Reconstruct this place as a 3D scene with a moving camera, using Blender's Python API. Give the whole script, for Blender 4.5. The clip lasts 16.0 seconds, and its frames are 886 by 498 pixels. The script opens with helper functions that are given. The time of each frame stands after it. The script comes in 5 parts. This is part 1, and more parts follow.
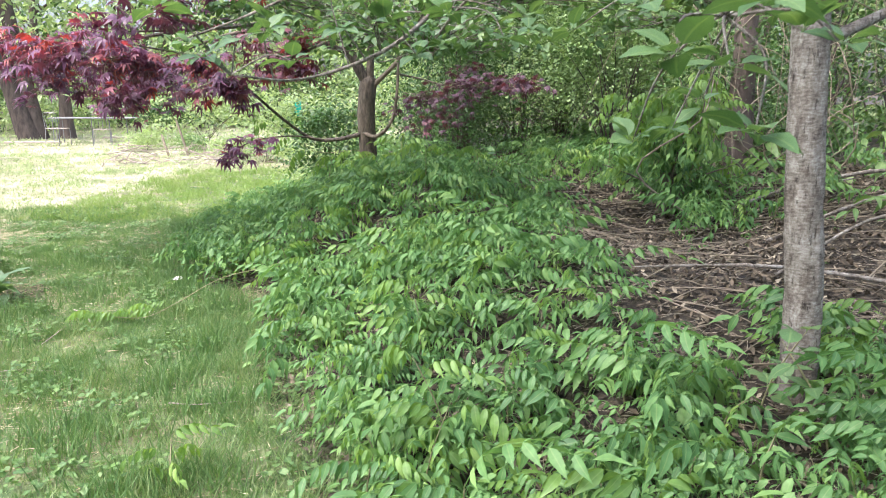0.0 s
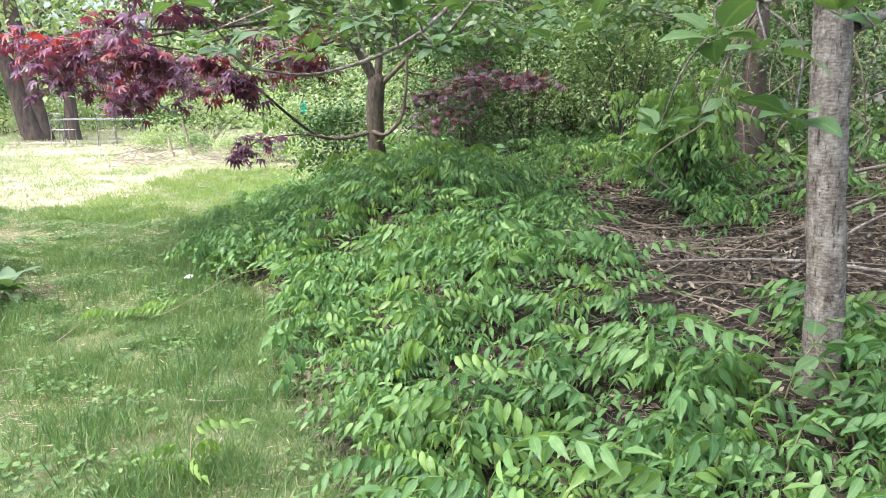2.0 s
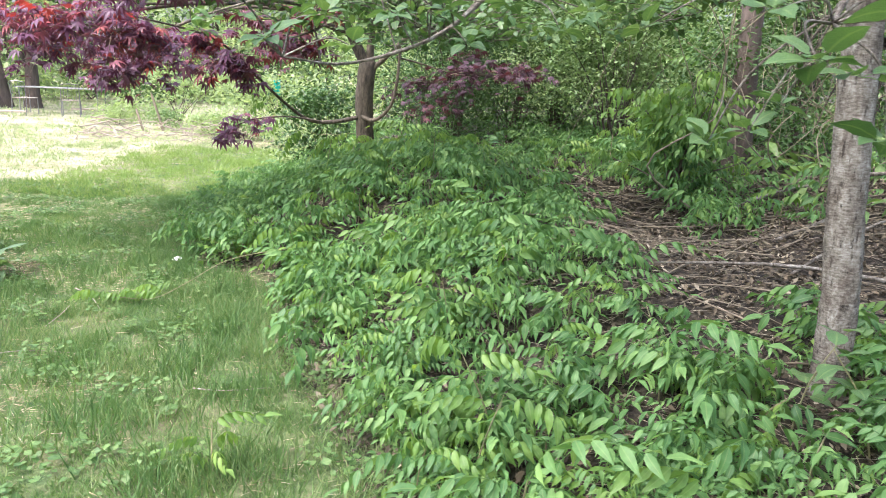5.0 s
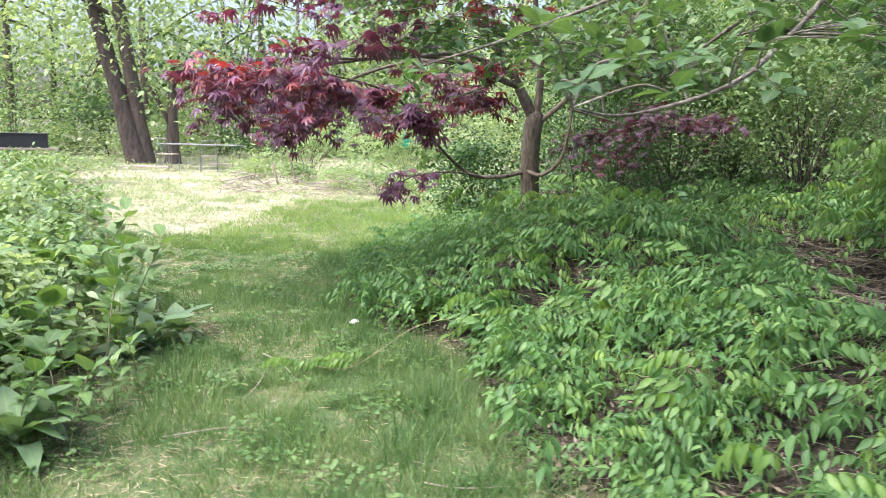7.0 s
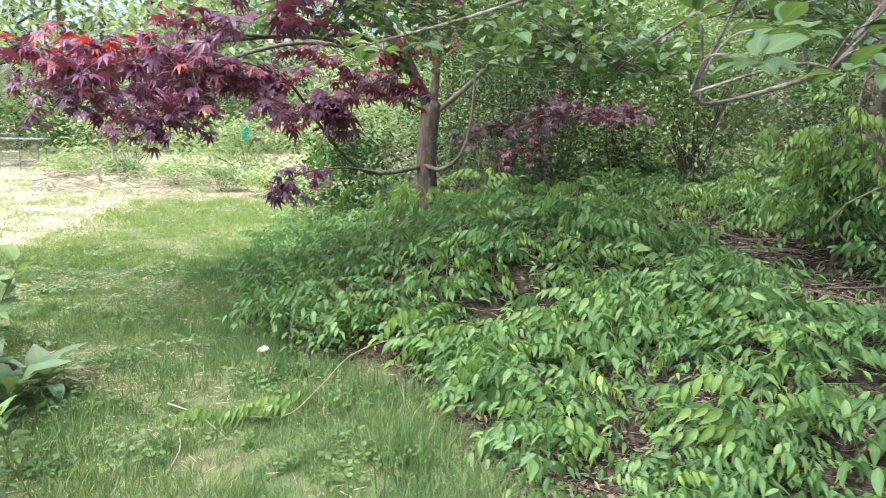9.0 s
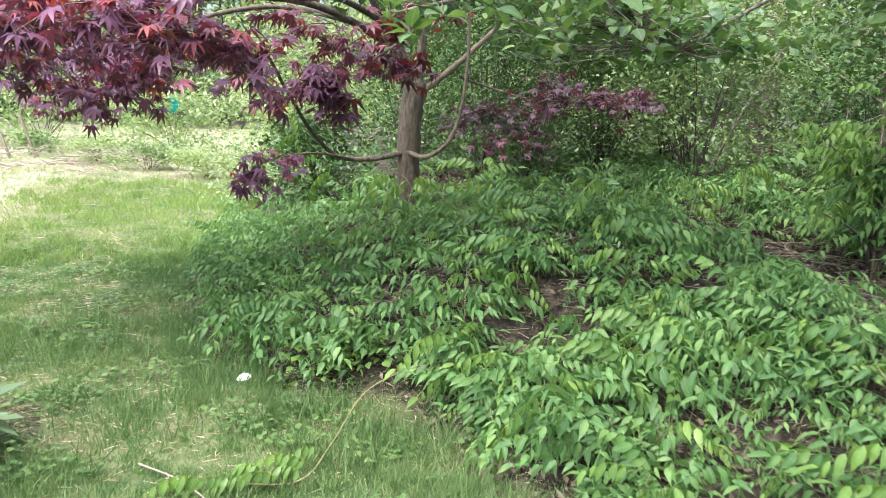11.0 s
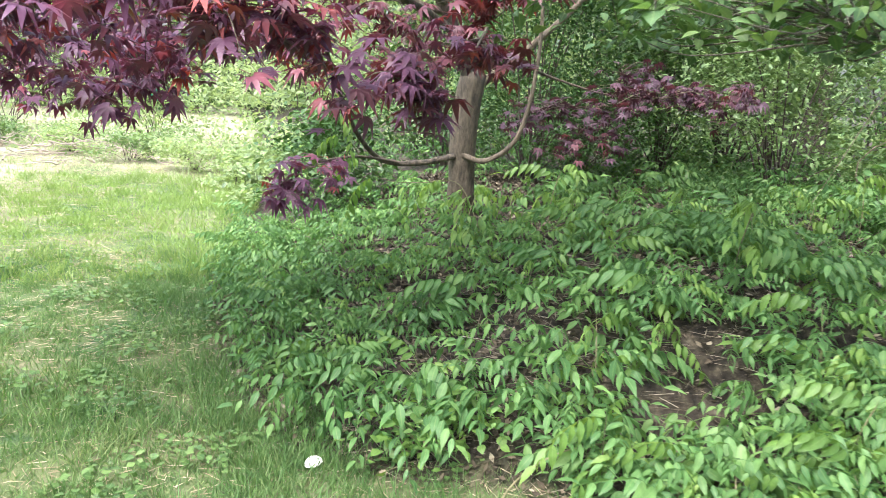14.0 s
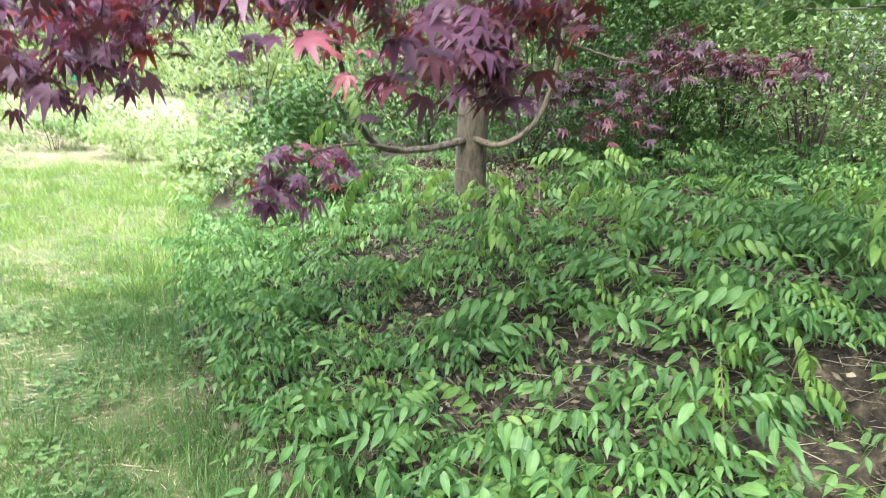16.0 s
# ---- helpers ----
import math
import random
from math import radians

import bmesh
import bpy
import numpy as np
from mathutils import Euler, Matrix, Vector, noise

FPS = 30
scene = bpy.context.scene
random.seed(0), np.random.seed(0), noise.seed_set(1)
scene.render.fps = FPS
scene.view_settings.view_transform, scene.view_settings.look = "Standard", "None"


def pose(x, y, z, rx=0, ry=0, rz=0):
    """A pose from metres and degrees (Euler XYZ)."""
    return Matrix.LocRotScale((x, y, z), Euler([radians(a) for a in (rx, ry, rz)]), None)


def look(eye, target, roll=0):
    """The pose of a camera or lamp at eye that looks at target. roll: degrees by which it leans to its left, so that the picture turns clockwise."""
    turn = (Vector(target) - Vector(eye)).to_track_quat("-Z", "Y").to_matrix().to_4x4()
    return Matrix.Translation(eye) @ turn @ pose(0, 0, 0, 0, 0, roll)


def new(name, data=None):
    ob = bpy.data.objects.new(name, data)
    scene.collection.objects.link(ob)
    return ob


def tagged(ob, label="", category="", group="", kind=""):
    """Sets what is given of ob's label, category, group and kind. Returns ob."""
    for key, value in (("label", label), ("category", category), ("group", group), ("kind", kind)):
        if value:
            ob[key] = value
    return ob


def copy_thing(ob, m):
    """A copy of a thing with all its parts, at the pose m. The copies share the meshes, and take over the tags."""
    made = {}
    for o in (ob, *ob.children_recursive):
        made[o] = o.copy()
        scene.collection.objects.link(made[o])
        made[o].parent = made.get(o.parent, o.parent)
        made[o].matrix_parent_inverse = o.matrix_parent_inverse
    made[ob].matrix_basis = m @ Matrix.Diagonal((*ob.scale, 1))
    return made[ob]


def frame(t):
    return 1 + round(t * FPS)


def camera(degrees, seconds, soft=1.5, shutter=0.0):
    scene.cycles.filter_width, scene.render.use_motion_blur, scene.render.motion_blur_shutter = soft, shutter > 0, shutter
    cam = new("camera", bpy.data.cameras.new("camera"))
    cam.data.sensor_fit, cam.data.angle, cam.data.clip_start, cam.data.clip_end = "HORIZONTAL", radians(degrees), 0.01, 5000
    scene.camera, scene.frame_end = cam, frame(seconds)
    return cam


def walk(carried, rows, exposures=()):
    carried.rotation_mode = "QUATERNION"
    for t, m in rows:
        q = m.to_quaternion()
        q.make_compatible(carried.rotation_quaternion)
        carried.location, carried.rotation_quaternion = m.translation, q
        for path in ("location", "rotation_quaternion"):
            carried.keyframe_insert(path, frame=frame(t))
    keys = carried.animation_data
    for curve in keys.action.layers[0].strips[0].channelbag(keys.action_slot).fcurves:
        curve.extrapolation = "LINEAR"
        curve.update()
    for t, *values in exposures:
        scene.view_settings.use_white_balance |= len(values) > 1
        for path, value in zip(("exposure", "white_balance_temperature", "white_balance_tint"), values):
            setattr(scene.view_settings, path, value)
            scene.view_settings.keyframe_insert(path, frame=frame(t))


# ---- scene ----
cam = camera(61.6, 16.0, soft=0.7, shutter=0.5)
METRES, EYE, TILT, LEAN, TURN = 5.2, 1.35, -11.7, 0.0, 0.0
ROWS = [
    (0.0, 0.0, 0.0, 0.0, 0.0, 0.0, -0.0),
    (0.5, -0.0091, 0.0092, -0.005, 0.32, -1.14, 0.09),
    (1.0, -0.0162, 0.0146, -0.0117, 0.54, -1.66, -0.49),
    (1.5, -0.016, 0.0118, -0.0078, 0.31, -0.94, 0.66),
    (2.0, -0.0115, 0.0026, -0.0043, 0.25, 0.02, 0.25),
    (2.5, -0.0067, -0.0047, -0.002, 0.39, 0.35, -0.16),
    (3.0, -0.0029, -0.0054, -0.0002, 0.25, 0.39, 0.15),
    (5.5, -0.0815, 0.0156, 0.0076, -3.07, -1.33, -2.03),
    (6.0, -0.1023, 0.0517, 0.0165, 1.55, 1.08, -2.25),
    (6.5, -0.1215, 0.0679, 0.0147, 5.65, -0.97, -3.22),
    (7.0, -0.1767, 0.0828, 0.017, 4.98, 2.48, -2.56),
    (7.5, -0.2191, 0.0959, 0.0262, -3.25, 0.84, -4.76),
    (8.0, -0.2443, 0.1191, 0.0239, -3.38, 0.82, -5.41),
    (8.5, -0.2714, 0.1614, 0.0317, -5.94, 2.3, -1.99),
    (11.0, -0.3701, 0.3462, 0.0737, -14.41, 0.23, 0.07),
    (11.5, -0.373, 0.388, 0.0901, -14.26, 0.97, -0.81),
    (12.0, -0.3853, 0.4201, 0.0939, -14.16, 0.37, -0.35),
    (12.5, -0.4095, 0.4551, 0.1065, -17.72, 0.58, 0.66),
    (13.0, -0.4281, 0.4682, 0.1143, -19.12, 0.53, -1.55),
    (13.5, -0.4372, 0.4886, 0.1142, -16.44, -1.44, -1.5),
    (14.0, -0.441, 0.5301, 0.117, -16.81, -0.88, -0.1),
    (14.5, -0.4338, 0.5745, 0.1194, -16.22, -0.98, -0.32),
    (15.0, -0.4304, 0.6049, 0.1318, -17.47, -2.26, 0.15),
    (15.5, -0.4519, 0.6465, 0.137, -19.77, 0.06, 3.2),
    (16.0, -0.4745, 0.6886, 0.1424, -21.68, -2.78, 1.76),
]
walk(cam, [(t, pose(0, 0, EYE, TILT, LEAN, TURN) @ pose(METRES * x, METRES * y, METRES * z, 90 + pitch, roll, yaw)) for t, x, y, z, yaw, pitch, roll in ROWS], exposures=[(0.0, 2.00, 5950, 18), (5.5, 1.98, 5950, 18), (7.0, 1.83, 5950, 18), (8.5, 1.87, 5950, 20), (11.0, 1.93, 5950, 17), (13.5, 2.10, 5950, 15), (16.0, 2.33, 5950, 10)])


# ---------------------------------------------------------------- light
world = bpy.data.worlds.new("overcast_sky")
scene.world = world
world.use_nodes = True
wn = world.node_tree
sky = wn.nodes.new("ShaderNodeTexSky")
sky.sky_type = "NISHITA"
sky.sun_disc = False
SUN_ELEV, SUN_TURN = radians(60), radians(-125)
sky.sun_elevation, sky.sun_rotation = SUN_ELEV, SUN_TURN
sky.air_density, sky.dust_density, sky.ozone_density = 1.0, 6.0, 0.5
wn.links.new(sky.outputs[0], wn.nodes["Background"].inputs[0])
wn.nodes["Background"].inputs[1].default_value = 0.13
sun = new("sun", bpy.data.lights.new("sun", "SUN"))
sun.data.energy, sun.data.angle, sun.data.color = 1.6, radians(55), (1.0, 0.97, 0.94)
sun_dir = Vector((math.sin(SUN_TURN) * math.cos(SUN_ELEV), math.cos(SUN_TURN) * math.cos(SUN_ELEV), math.sin(SUN_ELEV)))
sun.matrix_world = look(sun_dir * 30, (0, 0, 0))

rng = np.random.default_rng(7)


# ---------------------------------------------------------------- materials
def nodes_of(name):
    m = bpy.data.materials.new(name)
    m.use_nodes = True
    return m, m.node_tree.nodes, m.node_tree.links


def ramp(n, stops):
    r = n.new("ShaderNodeValToRGB")
    while len(r.color_ramp.elements) < len(stops):
        r.color_ramp.elements.new(0.5)
    for e, (p, c) in zip(r.color_ramp.elements, stops):
        e.position, e.color = p, (*c, 1)
    return r


def leaf_material(name, dark, mid, light, glow, through_part=0.35, rough=0.42, rib=(0.3, 0.4, 0.15), rib_part=0.35, mid_at=0.5, drift=1.0, speck=0.5):
    """A leaf: colour by leaf and by plant, fine blotches, a paler midrib, light passing through."""
    m, n, l = nodes_of(name)
    b = n["Principled BSDF"]
    geo, info = n.new("ShaderNodeNewGeometry"), n.new("ShaderNodeObjectInfo")
    add = n.new("ShaderNodeMath"); add.operation = "MULTIPLY_ADD"
    l.new(geo.outputs["Random Per Island"], add.inputs[0]); add.inputs[1].default_value = speck
    patch = n.new("ShaderNodeTexNoise"); patch.inputs["Scale"].default_value, patch.inputs["Detail"].default_value = 2.6, 3
    l.new(geo.outputs["Position"], patch.inputs["Vector"])
    wide = n.new("ShaderNodeMapRange"); wide.inputs["From Min"].default_value, wide.inputs["From Max"].default_value = 0.3, 0.7
    wide.inputs["To Min"].default_value, wide.inputs["To Max"].default_value = 0.1 - 0.16 * drift, 0.1 + 0.16 * drift
    l.new(patch.outputs["Fac"], wide.inputs["Value"])
    half = n.new("ShaderNodeMath"); half.operation = "MULTIPLY_ADD"; half.inputs[1].default_value = 0.3
    l.new(info.outputs["Random"], half.inputs[0]); l.new(wide.outputs[0], half.inputs[2]); l.new(half.outputs[0], add.inputs[2])
    tone = ramp(n, [(0.0, dark), (mid_at, mid), (1.0, light)])
    l.new(add.outputs[0], tone.inputs[0])
    tc, blot = n.new("ShaderNodeTexCoord"), n.new("ShaderNodeTexNoise")
    blot.inputs["Scale"].default_value, blot.inputs["Detail"].default_value = 38, 4
    l.new(tc.outputs["Object"], blot.inputs["Vector"])
    hsv = n.new("ShaderNodeHueSaturation")
    val = n.new("ShaderNodeMapRange"); val.inputs["To Min"].default_value, val.inputs["To Max"].default_value = 0.65, 1.35
    l.new(blot.outputs["Fac"], val.inputs["Value"]); l.new(val.outputs[0], hsv.inputs["Value"])
    l.new(tone.outputs[0], hsv.inputs["Color"])
    at = n.new("ShaderNodeAttribute"); at.attribute_name = "across"
    line = n.new("ShaderNodeMapRange"); line.inputs["From Min"].default_value, line.inputs["From Max"].default_value = 0.0, 0.16
    line.inputs["To Min"].default_value, line.inputs["To Max"].default_value = rib_part, 0.0
    l.new(at.outputs["Fac"], line.inputs["Value"])
    mix = n.new("ShaderNodeMixRGB"); mix.inputs[2].default_value = (*rib, 1)
    l.new(line.outputs[0], mix.inputs[0]); l.new(hsv.outputs[0], mix.inputs[1])
    l.new(mix.outputs[0], b.inputs["Base Color"])
    b.inputs["Roughness"].default_value = rough
    b.inputs["Specular IOR Level"].default_value = 0.4
    bump = n.new("ShaderNodeBump"); bump.inputs["Strength"].default_value = 0.25; bump.inputs["Distance"].default_value = 0.004
    l.new(blot.outputs["Fac"], bump.inputs["Height"]); l.new(bump.outputs[0], b.inputs["Normal"])
    tr = n.new("ShaderNodeBsdfTranslucent")
    tint = n.new("ShaderNodeMixRGB"); tint.blend_type = "MULTIPLY"; tint.inputs[0].default_value = 1.0
    tint.inputs[2].default_value = (*glow, 1)
    l.new(mix.outputs[0], tint.inputs[1]); l.new(tint.outputs[0], tr.inputs["Color"])
    ms = n.new("ShaderNodeMixShader"); ms.inputs[0].default_value = through_part
    l.new(b.outputs[0], ms.inputs[1]); l.new(tr.outputs[0], ms.inputs[2])
    l.new(ms.outputs[0], n["Material Output"].inputs["Surface"])
    return m


def plain_material(name, dark, light, scale=8.0, rough=0.85, bump=0.5, detail=8.0, stretch=(1, 1, 1), metal=0.0, deep=0.02):
    m, n, l = nodes_of(name)
    b = n["Principled BSDF"]
    tc, mp, t = n.new("ShaderNodeTexCoord"), n.new("ShaderNodeMapping"), n.new("ShaderNodeTexNoise")
    mp.inputs["Scale"].default_value = stretch
    t.inputs["Scale"].default_value, t.inputs["Detail"].default_value, t.inputs["Roughness"].default_value = scale, detail, 0.7
    l.new(tc.outputs["Object"], mp.inputs[0]); l.new(mp.outputs[0], t.inputs["Vector"])
    info, shift = n.new("ShaderNodeObjectInfo"), n.new("ShaderNodeMath")
    shift.operation = "MULTIPLY_ADD"; shift.inputs[1].default_value = 0.25
    l.new(info.outputs["Random"], shift.inputs[0]); l.new(t.outputs["Fac"], shift.inputs[2])
    r = ramp(n, [(0.42, dark), (0.78, light)])
    l.new(shift.outputs[0], r.inputs[0]); l.new(r.outputs[0], b.inputs["Base Color"])
    bu = n.new("ShaderNodeBump"); bu.inputs["Strength"].default_value, bu.inputs["Distance"].default_value = bump, deep
    l.new(t.outputs["Fac"], bu.inputs["Height"]); l.new(bu.outputs[0], b.inputs["Normal"])
    b.inputs["Roughness"].default_value, b.inputs["Metallic"].default_value = rough, metal
    return m


def island_material(name, stops, rough=0.9):
    """Colour from piece to piece of a joined mesh: dead leaves, twigs."""
    m, n, l = nodes_of(name)
    b, geo = n["Principled BSDF"], n.new("ShaderNodeNewGeometry")
    r = ramp(n, stops)
    tc, t = n.new("ShaderNodeTexCoord"), n.new("ShaderNodeTexNoise")
    t.inputs["Scale"].default_value, t.inputs["Detail"].default_value = 30, 5
    l.new(tc.outputs["Object"], t.inputs["Vector"])
    hsv, val = n.new("ShaderNodeHueSaturation"), n.new("ShaderNodeMapRange")
    val.inputs["To Min"].default_value, val.inputs["To Max"].default_value = 0.55, 1.45
    l.new(t.outputs["Fac"], val.inputs["Value"]); l.new(val.outputs[0], hsv.inputs["Value"])
    l.new(geo.outputs["Random Per Island"], r.inputs[0]); l.new(r.outputs[0], hsv.inputs["Color"])
    l.new(hsv.outputs[0], b.inputs["Base Color"])
    b.inputs["Roughness"].default_value = rough
    return m


def ground_material():
    m, n, l = nodes_of("lawn_and_leaf_mould")
    b = n["Principled BSDF"]
    tc = n.new("ShaderNodeTexCoord")

    def noise_at(scale, detail=6.0):
        t = n.new("ShaderNodeTexNoise")
        t.inputs["Scale"].default_value, t.inputs["Detail"].default_value, t.inputs["Roughness"].default_value = scale, detail, 0.65
        l.new(tc.outputs["Object"], t.inputs["Vector"])
        return t
    patches, grain, fine = noise_at(1.3), noise_at(14, 8), noise_at(90, 4)
    # this attribute lightens the ground colour where the open lawn glares in the sun
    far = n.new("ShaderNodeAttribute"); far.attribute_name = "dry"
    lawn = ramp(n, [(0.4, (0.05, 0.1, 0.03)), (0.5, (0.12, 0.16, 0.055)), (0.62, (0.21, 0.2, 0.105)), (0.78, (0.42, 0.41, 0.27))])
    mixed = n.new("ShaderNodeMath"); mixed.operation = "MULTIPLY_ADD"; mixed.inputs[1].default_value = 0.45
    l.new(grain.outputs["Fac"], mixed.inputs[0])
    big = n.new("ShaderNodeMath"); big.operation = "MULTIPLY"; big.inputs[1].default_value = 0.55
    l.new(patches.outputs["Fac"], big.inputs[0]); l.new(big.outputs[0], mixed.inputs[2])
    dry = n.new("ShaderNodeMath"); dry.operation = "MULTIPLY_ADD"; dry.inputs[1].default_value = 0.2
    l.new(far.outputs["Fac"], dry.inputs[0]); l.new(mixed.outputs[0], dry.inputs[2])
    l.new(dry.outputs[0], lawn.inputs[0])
    mould = ramp(n, [(0.36, (0.013, 0.011, 0.007)), (0.5, (0.042, 0.034, 0.021)), (0.6, (0.09, 0.075, 0.048)), (0.72, (0.19, 0.165, 0.11))])
    l.new(grain.outputs["Fac"], mould.inputs[0])
    at = n.new("ShaderNodeAttribute"); at.attribute_name = "wild"
    mix = n.new("ShaderNodeMixRGB")
    l.new(at.outputs["Fac"], mix.inputs[0]); l.new(lawn.outputs[0], mix.inputs[1]); l.new(mould.outputs[0], mix.inputs[2])
    l.new(mix.outputs[0], b.inputs["Base Color"])
    bu = n.new("ShaderNodeBump"); bu.inputs["Strength"].default_value, bu.inputs["Distance"].default_value = 0.8, 0.02
    l.new(fine.outputs["Fac"], bu.inputs["Height"]); l.new(bu.outputs[0], b.inputs["Normal"])
    b.inputs["Roughness"].default_value = 0.95
    return m


def bark_material():
    """Grey bark: fine level lines, scattered upright fissures, brown and lichen-grey patches."""
    m, n, l = nodes_of("scaly_grey_bark")
    b = n["Principled BSDF"]
    tc = n.new("ShaderNodeTexCoord")

    def noise_at(scale, detail, stretch, rough=0.65):
        mp, t = n.new("ShaderNodeMapping"), n.new("ShaderNodeTexNoise")
        mp.inputs["Scale"].default_value = stretch
        t.inputs["Scale"].default_value, t.inputs["Detail"].default_value, t.inputs["Roughness"].default_value = scale, detail, rough
        l.new(tc.outputs["Object"], mp.inputs[0]); l.new(mp.outputs[0], t.inputs["Vector"])
        return t

    def maths(op, a, c, value=None):
        k = n.new("ShaderNodeMath"); k.operation = op
        l.new(a, k.inputs[0])
        if c is None:
            k.inputs[1].default_value = value
        else:
            l.new(c, k.inputs[1])
        return k.outputs[0]
    lines = noise_at(42, 8, (1, 1, 3.2)).outputs["Fac"]
    plates = noise_at(34, 9, (1, 1, 0.4), 0.8).outputs["Fac"]
    patches = noise_at(7, 6, (1, 1, 0.6)).outputs["Fac"]
    fiss = noise_at(62, 6, (1, 1, 0.2), 0.65).outputs["Fac"]
    tone = ramp(n, [(0.41, (0.04, 0.033, 0.024)), (0.475, (0.12, 0.102, 0.076)), (0.53, (0.21, 0.193, 0.155)), (0.6, (0.36, 0.355, 0.3))])
    mixed = maths("ADD", maths("MULTIPLY", plates, None, 0.4), maths("ADD", maths("MULTIPLY", lines, None, 0.3), maths("MULTIPLY", patches, None, 0.3)))
    l.new(mixed, tone.inputs[0])
    slit = ramp(n, [(0.34, (0.3, 0.27, 0.24)), (0.4, (1, 1, 1))])
    l.new(fiss, slit.inputs[0])
    mul = n.new("ShaderNodeMixRGB"); mul.blend_type = "MULTIPLY"; mul.inputs[0].default_value = 1.0
    l.new(tone.outputs[0], mul.inputs[1]); l.new(slit.outputs[0], mul.inputs[2])
    l.new(mul.outputs[0], b.inputs["Base Color"])
    bu = n.new("ShaderNodeBump"); bu.inputs["Strength"].default_value, bu.inputs["Distance"].default_value = 1.0, 0.015
    l.new(maths("ADD", mixed, maths("MULTIPLY", slit.outputs[0], None, 0.4)), bu.inputs["Height"]); l.new(bu.outputs[0], b.inputs["Normal"])
    b.inputs["Roughness"].default_value = 0.92
    return m


M_GROUND = ground_material()
M_WISTERIA = leaf_material("fresh_pinnate_leaf", (0.044, 0.122, 0.04), (0.119, 0.247, 0.075), (0.255, 0.41, 0.124), (1.3, 1.25, 0.7), 0.42, 0.5)
M_WISTERIA_Y = leaf_material("young_yellow_green_leaf", (0.1, 0.2, 0.052), (0.17, 0.3, 0.07), (0.265, 0.395, 0.1), (1.3, 1.25, 0.5), 0.45)
M_ORCHARD = leaf_material("smooth_green_tree_leaf", (0.05, 0.115, 0.045), (0.1, 0.185, 0.07), (0.19, 0.29, 0.1), (1.25, 1.25, 0.6), 0.34)
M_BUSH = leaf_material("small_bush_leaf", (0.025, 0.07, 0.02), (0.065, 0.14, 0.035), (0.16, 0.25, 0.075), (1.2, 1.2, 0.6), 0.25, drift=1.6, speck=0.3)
# A pale leaf, lightened further to carry the sun and sheen on it.
M_BUSH_PALE = leaf_material("sunlit_pale_bush_leaf", (0.1, 0.18, 0.065), (0.2, 0.3, 0.12), (0.36, 0.45, 0.22), (1.2, 1.2, 0.7), 0.35, drift=1.4, speck=0.35)
# Haze and strong sun on distant foliage are put into this paler colour.
M_FAR_LIT = leaf_material("sunlit_hazy_foliage", (0.16, 0.24, 0.11), (0.3, 0.39, 0.19), (0.45, 0.53, 0.31), (1.3, 1.3, 0.75), 0.46, drift=1.5, speck=0.3)
M_DOCK = leaf_material("broad_dock_leaf", (0.12, 0.21, 0.1), (0.19, 0.3, 0.15), (0.3, 0.4, 0.24), (1.2, 1.2, 0.6), 0.35, 0.35)
M_WEED = leaf_material("weed_leaf", (0.06, 0.13, 0.04), (0.125, 0.225, 0.065), (0.25, 0.345, 0.13), (1.3, 1.25, 0.6), 0.35)
M_MAPLE = leaf_material("purple_maple_leaf", (0.082, 0.04, 0.07), (0.155, 0.07, 0.118), (0.45, 0.1, 0.04), (1.55, 0.62, 0.6), 0.27, 0.36, (0.2, 0.05, 0.05), 0.3, 0.66, 0.75)
M_MAPLE_RED = leaf_material("red_maple_leaf", (0.1, 0.042, 0.06), (0.17, 0.062, 0.075), (0.42, 0.1, 0.04), (1.5, 0.65, 0.55), 0.27, 0.36, (0.2, 0.05, 0.05), 0.3, 0.62, 0.75)
# The purple maple leaf again, with the shade on it put into the colour.
M_MAPLE_SHADE = leaf_material("shaded_maple_leaf", (0.06, 0.036, 0.05), (0.1, 0.058, 0.08), (0.2, 0.075, 0.075), (1.6, 0.7, 0.6), 0.3, 0.45, (0.15, 0.06, 0.06), 0.3, 0.6)
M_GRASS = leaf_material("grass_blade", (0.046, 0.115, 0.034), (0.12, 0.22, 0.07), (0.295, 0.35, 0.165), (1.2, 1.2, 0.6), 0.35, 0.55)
# Two paler blades: sunlight on the open lawn is painted into their colour.
M_GRASS_GLARE = leaf_material("sun_glare_dry_grass_blade", (0.2, 0.29, 0.13), (0.32, 0.4, 0.21), (0.46, 0.5, 0.34), (1.2, 1.2, 0.6), 0.35, 0.55)
M_GRASS_SUNLIT = leaf_material("sunlit_grass_blade", (0.13, 0.225, 0.055), (0.22, 0.33, 0.09), (0.34, 0.41, 0.16), (1.2, 1.2, 0.6), 0.35, 0.55)
M_STRAW = island_material("dry_straw", [(0.0, (0.25, 0.2, 0.11)), (0.5, (0.4, 0.33, 0.2)), (1.0, (0.55, 0.48, 0.33))])
M_LITTER = island_material("dead_leaf", [(0.0, (0.035, 0.027, 0.016)), (0.5, (0.09, 0.071, 0.043)), (0.85, (0.17, 0.14, 0.09)), (1.0, (0.34, 0.3, 0.21))])
M_TWIG = island_material("dead_twig", [(0.0, (0.05, 0.04, 0.026)), (0.5, (0.16, 0.132, 0.088)), (1.0, (0.42, 0.37, 0.27))])
M_TWIG_PALE = island_material("bleached_twig", [(0.0, (0.14, 0.11, 0.085)), (0.5, (0.3, 0.25, 0.2)), (1.0, (0.5, 0.45, 0.38))])
M_BARK_GREY = bark_material()
M_BARK_MAPLE = plain_material("smooth_maple_bark", (0.04, 0.033, 0.022), (0.19, 0.155, 0.105), 34, 0.8, 0.9, 9, (1, 1, 0.35))
